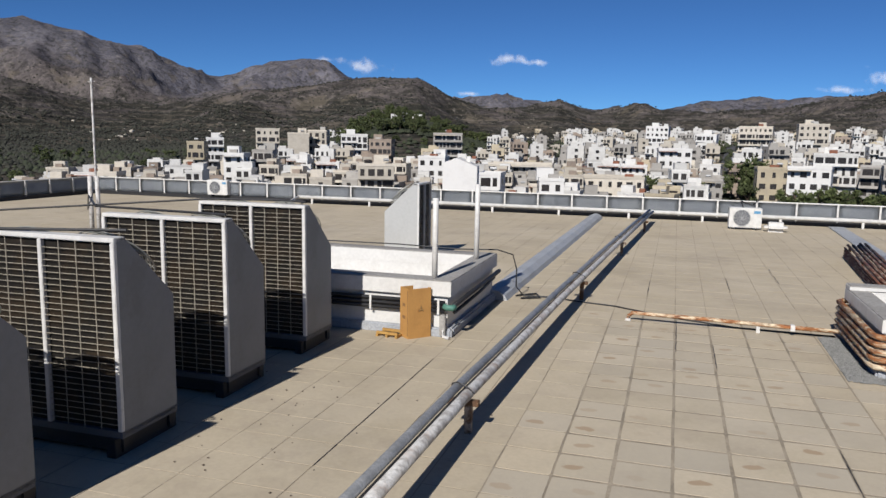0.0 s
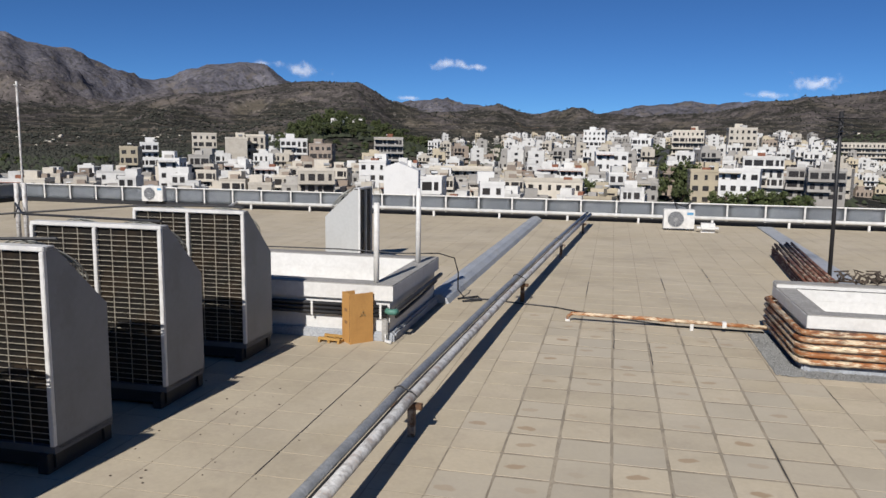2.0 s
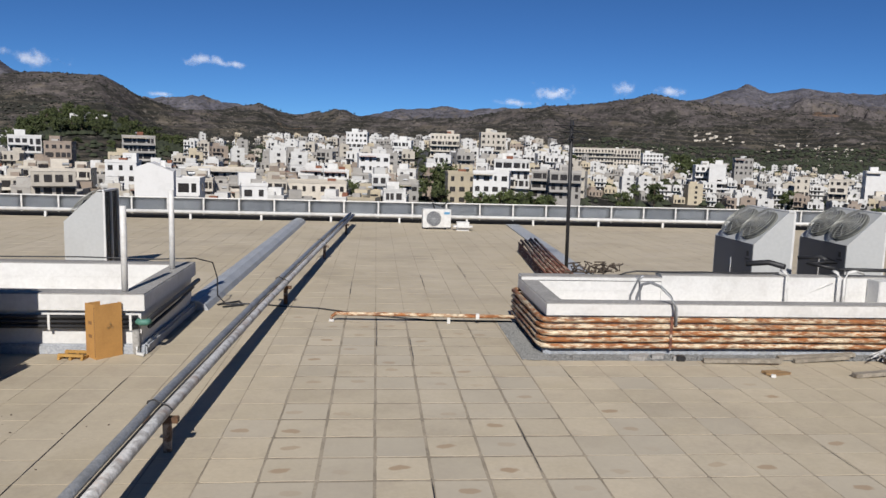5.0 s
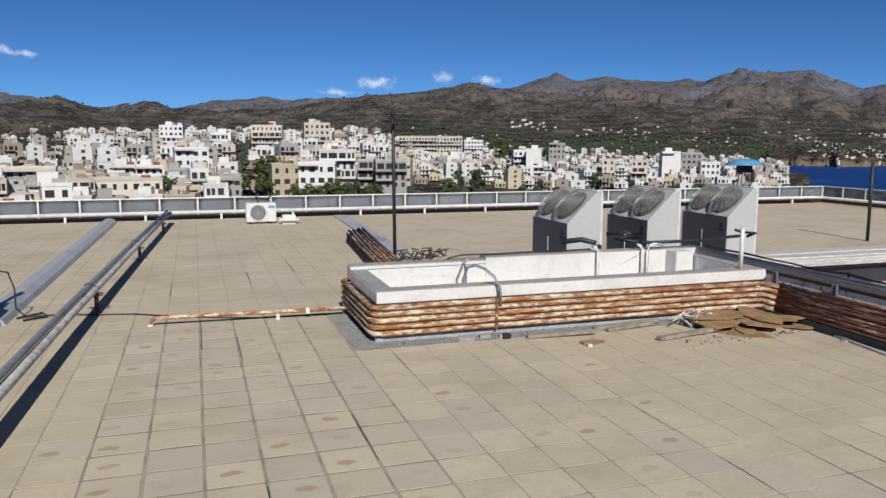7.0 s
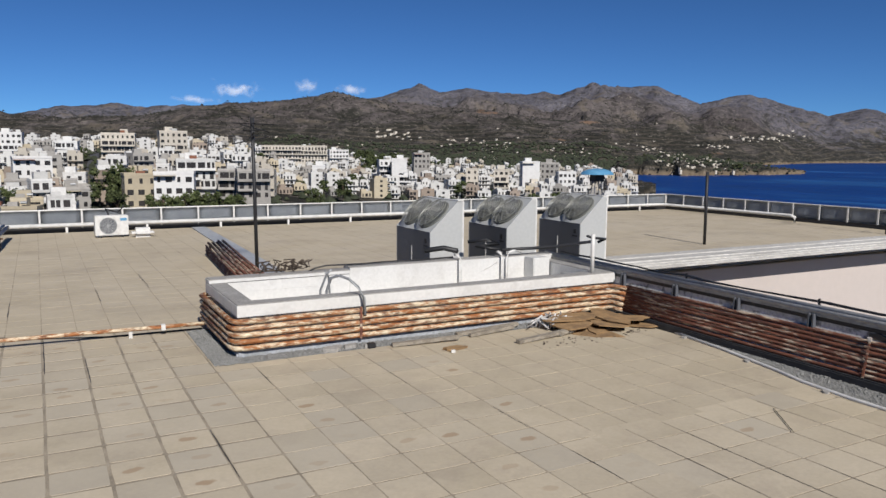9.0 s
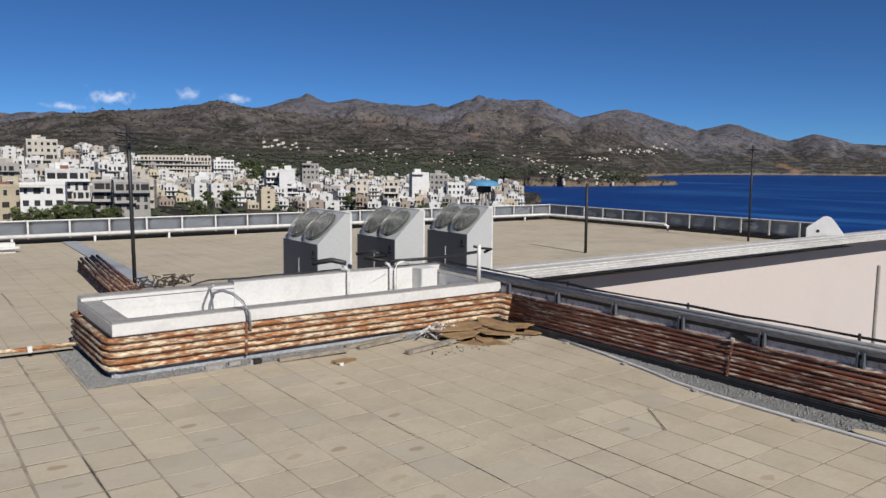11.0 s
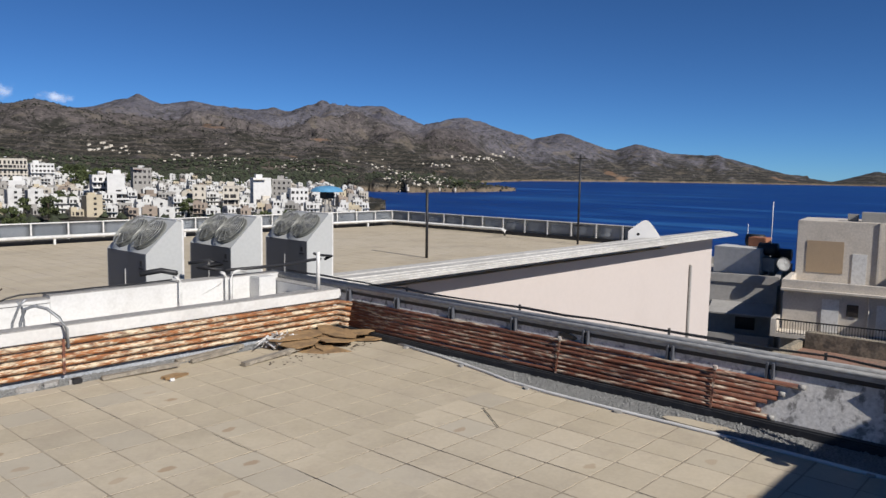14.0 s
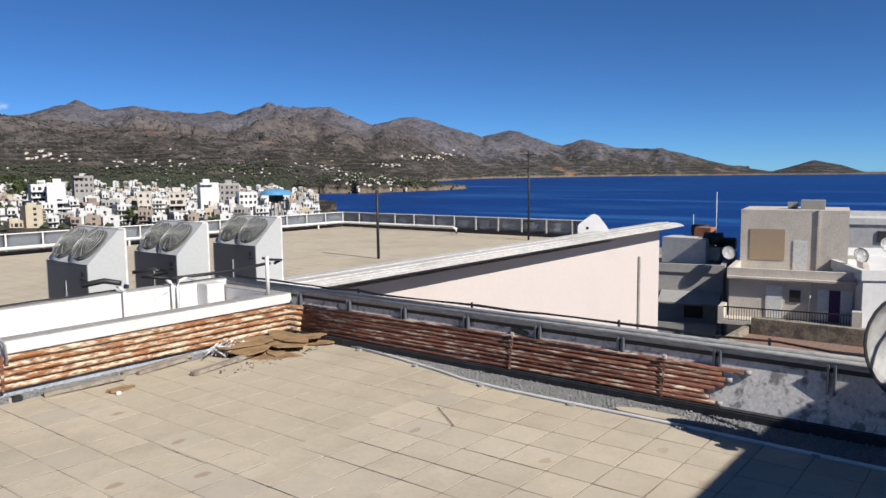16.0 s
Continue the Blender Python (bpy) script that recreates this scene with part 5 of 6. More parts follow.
bal = part("balcony", boxes((46.4, 7.8, -6.95, 47.99, 15.4, -6.7), (46.4, 15.1, -6.7, 47.99, 15.4, -5.9), (46.4, 7.8, -6.7, 46.9, 8.3, -5.7)), M_CREAM, n1)
g = bmesh.new()
for i in range(46):
    y = 8.4 + i * 0.145
    box(g, 46.46, y, -6.7, 46.49, y + 0.03, -5.95)
box(g, 46.43, 8.3, -5.95, 46.52, 15.1, -5.88)
tagged(part("railing", g, M_DARK, bal, "dark metal balcony railing"), kind="stuff")
for y0, y1, z0, z1, mt, nm in ((12.0, 12.9, -6.65, -4.7, M_PVC, "shutter_door"), (11.0, 11.6, -5.6, -4.9, M_PANE, "window"), (8.9, 9.5, -6.65, -4.8, M_PURPLE, "door_curtain"), (9.5, 10.1, -6.65, -4.8, M_PVC, "shutter"), (8.3, 8.9, -6.65, -4.8, M_PVC, "shutter")):
    part(nm, boxes((47.93, y0, z0, 47.995, y1, z1)), mt, n1)
part("downpipe", tube([(47.9, 10.5, -6.7), (47.9, 10.5, -4.3)], 0.06, 6), M_CREAM, n1)
part("cornice", boxes((47.55, 7.4, -4.32, 47.99, 15.1, -4.2)), M_CREAM, n1)
n2 = near_house("grey concrete house with an awning and roof tanks", 49.5, 60.0, 15.4, 21.5, -4.0, M_HOUSE[2])
part("window", boxes((49.44, 19.6, -6.6, 49.49, 20.3, -5.4)), M_PANE, n2)
part("window", boxes((49.44, 16.6, -7.6, 49.49, 17.8, -6.8)), M_PANE, n2)
part("awning", prism(bmesh.new(), [(47.6, -6.4), (49.48, -5.9), (49.48, -5.8), (47.6, -6.3)], "y", 15.5, 19.3), M_SLAB, n2)
part("balcony", boxes((47.4, 15.6, -8.6, 49.48, 21.0, -8.35), (47.4, 15.6, -8.35, 47.55, 21.0, -7.6)), M_HOUSE[2], n2)
M_TERRA2 = material("faded_red_tiles", (0.30, 0.17, 0.12), 0.9, second=(0.22, 0.17, 0.13), amount=0.8, scale=0.9, fine=6, grain=0.3)
M_OLDSTONE = material("old_stone_wall", (0.34, 0.29, 0.21), 0.9, second=(0.16, 0.14, 0.11), amount=0.9, scale=1.6, fine=8, grain=0.35, bump=0.5)
n3 = near_house("low terrace house with a stone edged red roof", 33.0, 44.0, 2.0, 12.0, -6.45, M_OLDSTONE)
part("terrace_floor", boxes((33.2, 2.2, -6.95, 43.8, 11.8, -6.85)), M_TERRA2, n3, "faded red tiled terrace")
part("stone_edge", boxes((43.3, 2.3, -6.85, 43.79, 11.7, -5.95)), M_OLDSTONE, n3)
n4 = near_house("white house with a sunlit blank wall", 49.0, 62.0, 0.5, 7.3, -3.4, M_BRIGHT)
n5 = near_house("white house near the shore with a flat roof", 75.0, 88.0, 8.0, 15.0, -2.1, M_HOUSE[0])
part("window", boxes((74.9, 9.0, -4.2, 74.99, 10.2, -3.2)), M_PANE, n5)
for o, cx, cy, turn in ((n1, 48, 11.3, 10), (n2, 49.5, 18.5, 14), (n4, 49, 4, 27), (n5, 75, 11.5, 10)):
    o.matrix_basis = Matrix.Translation((cx, cy - (0.75 if o == n1 else 0.0), 0)) @ pose(0, 0, 0, 0, 0, turn) @ Matrix.Translation((-cx, -cy, 0))
for i, (x, y, z, mt, lab) in enumerate(((56, 19.0, -2.2, M_DARK, "black plastic roof water tank"), (54, 17.4, -2.6, M_DARK, "black plastic roof water tank"), (55, 16.8, -3.0, M_DARK, "black plastic roof water tank"))):
    tk = thing("water_tank", lab, "water tank", pose(x, y, z), "roof water tanks")
    part("barrel", tube([(0, -0.6, 0), (0, 0.6, 0)], 0.44, 14), mt, tk, "", True)
    part("stand", boxes((-0.5, -0.6, -1.5 if i else -2.4, 0.5, 0.6, -0.6)), M_SLAB, tk)
tagged(part("roof_store", boxes((53, 17.6, -4.4, 55, 20.8, -2.55), bevel=0.03), M_HOUSE[0]), "pale roof store beside black tanks", "roof store")
tagged(part("red_tank", boxes((54.5, 17.8, -2.55, 55.8, 19.0, -1.9), bevel=0.05), M_TERRA), "faded red tank on the roof store", "tank")


def satellite_dish(m, r, label):
    """A shallow bowl with rim, arm, head and post; the bowl opens towards +z of m."""
    t = thing("satellite_dish", label, "satellite dish", m)
    bm = bmesh.new()
    rings = []
    for k in range(6):
        a = r * k / 5
        if k == 0:
            rings.append([bm.verts.new((0, 0, 0))])
        else:
            rings.append([bm.verts.new((a * math.cos(j * math.pi / 16), 1.08 * a * math.sin(j * math.pi / 16), 0.28 * a * a / r)) for j in range(32)])
    for j in range(32):
        bm.faces.new((rings[0][0], rings[1][j], rings[1][(j + 1) % 32]))
        for p, q in zip(rings[1:], rings[2:]):
            bm.faces.new((p[j], q[j], q[(j + 1) % 32], p[(j + 1) % 32]))
    bmesh.ops.solidify(bm, geom=bm.faces[:], thickness=0.012)
    part("bowl", bm, M_PVC, t, "white painted bowl", True)
    bm = bmesh.new()
    tube([(r * math.cos(j * math.pi / 16), 1.08 * r * math.sin(j * math.pi / 16), 0.28 * r) for j in range(33)], 0.012, 6, bm)
    part("rim", bm, M_DARK if r < 0.5 else M_GALV, t)
    part("arm", tube([(0, -r, 0.25 * r), (0, -r * 0.5, r * 0.7), (0, 0, r * 0.95)], 0.014, 6), M_GALV, t)
    part("head", boxes((-0.04, -0.05, r * 0.92, 0.04, 0.05, r * 1.12), bevel=0.01), M_PVC, t)
    part("mount", tube([(0, 0, -0.02), (0, 0, -0.14), (0, -r * 1.0, -0.2)], 0.025, 8), M_GALV, t)
    return t


satellite_dish(look((6.66, 0.31, 0.96), (-8.0, -4.0, 6.0)) @ pose(0, 0, 0, 180), 0.40, "white satellite dish on a post before the parapet wall")
dish = thing("dish_panel", "white rounded dish panel propped behind the eave", "satellite dish", Matrix.Translation((22.55, 11.0, 0.0)) @ pose(0, 0, 0, 0, 0, -64) @ pose(0, 0, 0, -12))
bm = prism(bmesh.new(), [(-0.48, 0.02), (-0.48, 0.50), (-0.40, 0.58), (-0.05, 0.86), (0.05, 0.89), (0.15, 0.86), (0.24, 0.78), (0.50, 0.42), (0.55, 0.30), (0.55, 0.02)], "y", 0.0, 0.05)
bmesh.ops.bevel(bm, geom=bm.edges[:], offset=0.012, segments=2, affect="EDGES", clamp_overlap=True)
part("panel", bm, M_BRIGHT, dish)
part("mount_hole", tube([(-0.16, -0.004, 0.42), (-0.16, 0.02, 0.42)], 0.05, 12), M_DARK, dish, "dark mounting hole")
part("prop", tube([(0.1, 0.3, 0.0), (0.1, 0.05, 0.5)], 0.02, 6), M_GALV, dish)
for x, y, z in ((49.6, 15.0, -3.1), (50.5, 7.6, -2.9), (51.5, 6.4, -2.3)):
    satellite_dish(look((x, y, z), (x - 20, y - 14, z + 10)) @ pose(0, 0, 0, 180), 0.42, "white satellite dish on a neighbouring roof")

tagged(part("downpipe", tube([(25.3, 10.55, -4.5), (25.3, 10.55, -0.75)], 0.05, 8), M_SLAB), "brown stained downpipe on the pink wall", "downpipe")

# ------------------------------------------------------------------ masts and antennas
def mast(label, x, y, h, r, mat, arms=(), base=0.0, lean=0.0):
    t = thing("antenna_mast" if arms else "pole", label, "antenna" if arms else "pole", pose(x, y, base))
    part("pole", tube([(0, 0, 0), (lean * 0.5, 0, h * 0.5), (lean, 0, h)], r, 8), mat, t, "", True)
    for z, length, turn, n in arms:
        boom = part("boom", tube([(lean - length * 0.4 * math.cos(turn), -length * 0.4 * math.sin(turn), z), (lean + length * 0.6 * math.cos(turn), length * 0.6 * math.sin(turn), z - 0.12)], 0.012, 5), mat, t)
        for i in range(n):
            f = -0.4 + i / max(1, n - 1)
            cx, cy = lean + f * length * math.cos(turn), f * length * math.sin(turn)
            e = length * (0.32 - 0.02 * i)
            part("element", tube([(cx + e * math.sin(turn), cy - e * math.cos(turn), z + 0.02), (cx - e * math.sin(turn), cy + e * math.cos(turn), z + 0.02)], 0.009, 4), mat, boom)
    return t


mast("thin pale antenna mast with clamps on the roof", -12.68, 14.2, 3.45, 0.022, M_PAINTPIPE, ((3.35, 0.12, 1.2, 2),))
for x in (-12.76, -12.56):
    mast("thick white pipe post beside the antenna mast", x, 14.1, 1.25, 0.05, M_PAINTPIPE)
mast("dark steel antenna mast with wire elements", 3.62, 13.5, 2.85, 0.034, M_DARK, ((2.72, 0.62, 0.35, 4), (2.50, 0.62, 2.6, 4), (2.6, 0.5, 1.5, 3)), lean=-0.03)
mast("dark steel pole standing on the roof", 14.92, 13.4, 1.82, 0.038, M_DARK, lean=-0.02)
mast("thin antenna mast with short elements", 21.7, 12.9, 2.95, 0.034, M_DARK, ((2.8, 0.7, 0.3, 4), (2.45, 0.6, 1.4, 4), (0.6, 0.5, 0.3, 3)))
mast("short dark post carrying the satellite dish", 6.74, 0.28, 0.78, 0.03, M_DARK)
mast("white pipe post on the kerb", -2.59, 8.16, 0.92, 0.035, M_PVC, base=0.65)
mast("white pipe post on the kerb", -2.50, 9.72, 1.0, 0.035, M_PVC, base=0.65)
mast("white pipe post on the kerb", 7.0, 8.16, 0.55, 0.028, M_PVC, base=0.585)
mast("tall thin white aerial on a far roof", 60.0, 19.2, 5.0, 0.03, M_PVC, base=-4.5)
mast("thin aerial on a far roof", 60.0, 21.0, 3.2, 0.025, M_PVC, base=-4.5)

# ------------------------------------------------------------------ split condensers at the roof screen
def split_unit(m, label):
    t = thing("split_unit", label, "air conditioner", m)
    body = part("case", boxes((0, 0, 0.05, 0.80, 0.30, 0.57), bevel=0.015), M_PVC, t)
    for x in (0.1, 0.62):
        part("foot", boxes((x, 0.02, 0.0, x + 0.06, 0.28, 0.05)), M_DARK, t)
    bm = bmesh.new()
    bmesh.ops.create_cone(bm, cap_ends=True, segments=24, radius1=0.205, radius2=0.205, depth=0.012, matrix=pose(0.31, -0.004, 0.31, 90))
    part("fan_mouth", bm, M_METAL_D, t)
    bm = bmesh.new()
    for r_ in (0.05, 0.085, 0.12, 0.155, 0.19, 0.21):
        ring(bm, 0, 0, 0, r_, 0.004, 24, pose(0.31, -0.014, 0.31, 90))
    for k in range(6):
        a = k * math.pi / 6
        tube([(0.31 - 0.21 * math.cos(a), -0.016, 0.31 - 0.21 * math.sin(a)), (0.31 + 0.21 * math.cos(a), -0.016, 0.31 + 0.21 * math.sin(a))], 0.004, 4, bm)
    part("grille", bm, M_METAL, t)
    part("label_plate", boxes((0.60, -0.003, 0.43, 0.76, 0.0, 0.50)), M_BLUE, t, "blue label plate")
    return t


split_unit(pose(1.41, 21.05, 0.0, 0, 0, 3), "white split air conditioner with a blue label plate")
split_unit(pose(-15.6, 22.75, 0.10, 0, 0, 0), "white split air conditioner mounted at the roof screen")
tagged(part("bent_cable", tube([(1.75, 21.2, 0.57), (1.70, 21.4, 0.72), (1.85, 21.5, 0.66), (2.0, 21.5, 0.62), (2.1, 21.4, 0.74), (2.15, 21.4, 0.80)], 0.018, 6), M_DARK), "black insulated tubes above the split unit", "cable")
tagged(part("plastic_cover", boxes((2.25, 20.7, 0.0, 2.80, 21.1, 0.25), bevel=0.10), M_PVC), "white plastic cover lying on tiles", "cover")

# ------------------------------------------------------------------ the blue canopy on a roof beyond
can = thing("blue_canopy", "faded blue domed canopy on thin legs", "canopy", pose(28.7, 34.2, -0.6))
bm = bmesh.new()
bmesh.ops.create_uvsphere(bm, u_segments=20, v_segments=10, radius=1.0, matrix=pose(0, 0, 1.65) @ Matrix.Diagonal((0.95, 0.95, 0.34, 1)))
bmesh.ops.bisect_plane(bm, geom=bm.verts[:] + bm.edges[:] + bm.faces[:], plane_co=(0, 0, 1.65), plane_no=(0, 0, -1), clear_outer=True)
bmesh.ops.solidify(bm, geom=bm.faces[:], thickness=0.03)
part("dome", bm, M_BLUE, can, "blue dome", True)
part("box", boxes((-0.3, -0.3, 1.25, 0.3, 0.3, 1.62), bevel=0.02), M_DARK, can)
for a in range(4):
    c, s_ = math.cos(a * 1.57 + 0.5), math.sin(a * 1.57 + 0.5)
    part("leg", tube([(0.25 * c, 0.25 * s_, 1.3), (0.55 * c, 0.55 * s_, -1.0)], 0.03, 6), M_METAL_D, can)

# ------------------------------------------------------------------ fittings on the west kerb
fit = thing("kerb_pipework", "black insulated pipes clamped along the kerb", "pipe")
for z in (0.395, 0.345, 0.295):
    part("pipe", tube([(-6.8, 8.02, z), (-2.42, 8.02, z)], 0.024, 8), M_DARK, fit, "", True)
part("pipe", tube([(-2.30, 8.0, 0.38), (-2.30, 9.0, 0.395), (-2.30, 10.25, 0.41)], 0.028, 8), M_DARK, fit, "", True)
part("pipe", tube([(-2.30, 8.0, 0.30), (-2.30, 9.2, 0.32), (-2.31, 10.0, 0.36)], 0.02, 8), M_DARK, fit, "", True)
for x in (-3.33, -4.4, -2.5):
    part("clamp", boxes((x, 7.985, 0.26, x + 0.025, 8.0, 0.43)), M_PVC, fit, "white clamp")
part("tape", tube([(-2.42, 8.0, 0.36), (-2.38, 7.985, 0.35), (-2.32, 7.985, 0.35), (-2.30, 8.02, 0.36)], 0.036, 8), M_GREEN, fit, "green tape wrap", True)
part("downpipe", boxes((-2.46, 7.94, 0.02, -2.39, 8.0, 0.27), bevel=0.01), M_SLAB, fit)
part("elbow", tube([(-2.42, 7.93, 0.10), (-2.40, 7.92, 0.03), (-2.33, 7.9, 0.02)], 0.022, 8), M_PVC, fit, "white elbow", True)
tagged(part("black_cable", tube([(-6.8, 10.2, 0.74), (-5.0, 10.2, 0.70), (-3.8, 10.2, 0.71), (-2.9, 10.2, 0.69), (-2.35, 10.3, 0.70), (-2.15, 10.45, 0.62), (-2.10, 10.5, 0.40), (-2.10, 10.5, 0.15), (-2.0, 10.55, 0.02),
                            (-1.6, 10.6, 0.015), (-1.2, 10.45, 0.015), (-0.7, 10.35, 0.012), (0.0, 9.95, 0.012), (0.8, 9.66, 0.012), (1.9, 9.62, 0.012)], 0.010, 6), M_DARK), "black cable looping off the kerb across tiles", "cable")
tagged(part("black_cable", tube([(-2.1, 10.5, 0.02), (-1.85, 10.75, 0.02), (-1.75, 10.5, 0.02), (-2.0, 10.35, 0.02)], 0.012, 6), M_DARK), "loop of black cable on the tiles", "cable")
tagged(part("black_cable", tube([(-9.5, 2.2, 1.42), (-6.5, 3.4, 1.44), (-4.6, 4.15, 1.56), (-3.60, 4.3, 1.58)], 0.012, 6), M_DARK), "black cable slung over the condenser tops", "cable")
tagged(part("black_cable", tube([(-12.66, 14.1, 0.95), (-12.4, 13.6, 0.55), (-8.0, 8.8, 1.35), (-5.2, 5.8, 1.56), (-3.6, 5.5, 1.58)], 0.012, 6), M_DARK), "black cable slung over the condenser tops", "cable")
tagged(part("black_cable", tube([(-7.5, 6.4, 1.35), (-4.8, 6.95, 1.56), (-3.9, 6.95, 1.585), (-3.58, 6.9, 1.58)], 0.012, 6), M_DARK), "black cable slung over the condenser tops", "cable")
tagged(part("white_pipe", tube([(-12.0, 22.6, 0.22), (-11.0, 20.0, 0.25), (-10.2, 17.5, 0.2)], 0.04, 8), M_PVC), "white drain pipe reaching across the roof", "pipe")

# ------------------------------------------------------------------ fittings on the east kerb
con = thing("kerb_conduits", "grey conduits bent over the kerb wall", "conduit")
part("conduit", tube([(3.46, 7.955, 0.36), (3.455, 7.97, 0.56), (3.41, 8.04, 0.68), (3.33, 8.14, 0.77), (3.25, 8.25, 0.80), (3.18, 8.34, 0.76), (3.15, 8.40, 0.6), (3.15, 8.42, 0.1)], 0.018, 8), M_GALV, con, "", True)
part("conduit", tube([(3.08, 8.48, 0.1), (3.09, 8.46, 0.6), (3.15, 8.4, 0.80), (3.20, 8.36, 0.86)], 0.014, 8), M_GALV, con, "", True)
part("conduit", tube([(3.22, 8.46, 0.1), (3.20, 8.44, 0.6), (3.17, 8.4, 0.78), (3.12, 8.38, 0.84)], 0.012, 8), M_GALV, con, "", True)
for x in (5.62, 6.36):
    part("conduit", tube([(x, 9.5, 0.1), (x, 9.5, 0.68), (x - 0.01, 9.54, 0.735), (x - 0.03, 9.62, 0.755)], 0.024, 8), M_PVC, con, "white conduit", True)
part("conduit", tube([(6.44, 9.5, 0.1), (6.44, 9.5, 0.66), (6.5, 9.55, 0.74), (6.66, 9.6, 0.76), (6.78, 9.6, 0.72)], 0.02, 8), M_PVC, con, "white conduit", True)
part("conduit", tube([(5.70, 9.58, 0.42), (5.95, 9.58, 0.44), (6.30, 9.56, 0.60)], 0.014, 6), M_PVC, con, "white conduit", True)
ins = thing("insulated_pipes", "black insulated pipes lying over the kerb", "pipe")
part("pipe", tube([(3.3, 9.75, 0.60), (3.45, 9.72, 0.67), (3.6, 9.7, 0.70), (4.1, 9.71, 0.69), (4.5, 9.69, 0.70), (5.0, 9.71, 0.69), (5.6, 9.7, 0.70)], 0.0115, 6), M_DARK, ins, "", True)
part("pipe", tube([(5.2, 9.85, 0.80), (5.5, 9.8, 0.83), (5.62, 9.6, 0.80)], 0.04, 7), M_DARK, ins, "", True)
part("pipe", tube([(6.0, 9.95, 0.88), (6.25, 9.8, 0.92), (6.4, 9.7, 0.86), (6.1, 9.8, 0.82), (6.35, 9.6, 0.78)], 0.028, 7), M_DARK, ins, "", True)
part("pipe", tube([(6.4, 9.6, 0.775), (7.0, 9.6, 0.77), (7.5, 9.6, 0.775), (8.2, 9.75, 0.79), (8.45, 9.9, 0.77)], 0.026, 7), M_DARK, ins, "", True)
part("pipe", tube([(8.15, 9.7, 0.90), (8.3, 9.72, 0.86), (8.6, 9.8, 0.82), (8.5, 9.85, 0.76)], 0.022, 7), M_DARK, ins, "", True)
q = random.Random(8)
pts = [(6.5, 9.6, 0.74)]
y = 9.6
while y > -3:
    pts.append((7.50 + q.uniform(-0.05, 0.05), y - 0.1, 0.684 + q.uniform(-0.006, 0.018)))
    y -= q.uniform(0.35, 0.6)
tagged(part("black_cable", tube(pts[1:], 0.011, 6), M_DARK), "black cable lying along the parapet cap", "cable")
tagged(part("black_cable", tube([(a + 0.03 * math.sin(b * 3), b, c + 0.008) for a, b, c in pts[1:]], 0.008, 6), M_DARK), "black cable lying along the parapet cap", "cable")
for i, yy in enumerate((6.9, 3.1, 1.6, 5.0)):
    tagged(part("cable_clip", tube([(7.52, yy, 0.63), (7.52, yy, 0.725)], 0.014, 6), M_DARK), "small black cable clip on the parapet", "clip")
vine = bmesh.new()
for k in range(54):
    a = Vector((3.05 + q.uniform(-0.32, 0.32), 9.72 + q.uniform(-0.05, 0.15), 0.645 + q.uniform(0, 0.10)))
    tube([a, a + Vector((q.uniform(-0.07, 0.07), 0.02, q.uniform(-0.02, 0.07))), a + Vector((q.uniform(-0.13, 0.13), 0.04, q.uniform(-0.04, 0.10)))], q.uniform(0.005, 0.011), 4, vine)
tagged(part("dry_vine", vine, M_TWIG), "tangle of dry twigs on the kerb cap", "twigs", kind="stuff")
tagged(part("dry_vine", tube([(2.5, 9.87, 0.0), (2.55, 9.88, 0.5), (2.65, 9.82, 0.66), (3.05, 9.75, 0.67)], 0.012, 5), M_BARK), "dry stem climbing to the kerb cap", "twigs")

# ------------------------------------------------------------------ rubbish at the corner
def slab_piece(name, label, cat, x, y, w, d, turn, z, mat, seed, th=0.02):
    q = random.Random(seed)
    n = 11
    pts = [(w / 2 * math.cos(a) * q.uniform(0.68, 1.15), d / 2 * math.sin(a) * q.uniform(0.68, 1.15)) for a in (2 * math.pi * i / n for i in range(n))]
    bm = prism(bmesh.new(), pts, "z", 0, th)
    o = part(name, bm, mat)
    o.matrix_basis = pose(x, y, z, q.uniform(-3, 3), q.uniform(-3, 3), turn)
    return tagged(o, label, cat)


for i in range(11):
    slab_piece("rotten_board", "broken brown board in a heap at the corner", "board", 6.15 + 0.095 * i + (-0.14 if i % 2 else 0.08), 7.30 + 0.12 * ((i * 5) % 4), (0.95, 0.6, 0.8)[i % 3], (0.42, 0.5, 0.3)[i % 3], 23 * i - 60, 0.004 + 0.011 * ((i * 7) % 11), M_MAT, i, 0.012)
slab_piece("rotten_board", "small brown board fragment lying on tiles", "board", 4.3, 7.30, 0.36, 0.16, 10, 0.004, M_MAT, 40, 0.025)
slab_piece("stone_chip", "small pale stone chip on tiles", "stone", 4.22, 7.18, 0.06, 0.05, 10, 0.003, M_PVC, 41, 0.03)
for x, y, l, turn, w, lab in ((3.70, 7.72, 0.85, -6, 0.06, "thin weathered plank lying by the kerb"), (4.62, 7.83, 0.95, 4, 0.07, "weathered plank lying by the kerb"), (4.75, 7.72, 0.7, 7, 0.05, "weathered plank lying by the kerb"),
                              (5.10, 7.18, 0.95, 8, 0.08, "thick weathered plank on tiles"), (5.75, 7.25, 0.85, 24, 0.07, "weathered plank leaning on the board heap")):
    o = part("plank", boxes((0, -w / 2, 0.0, l, w / 2, 0.045), bevel=0.005), M_WOOD)
    o.matrix_basis = pose(x, y, 0.004, 0, -1.5, turn)
    tagged(o, lab, "plank")
wires = bmesh.new()
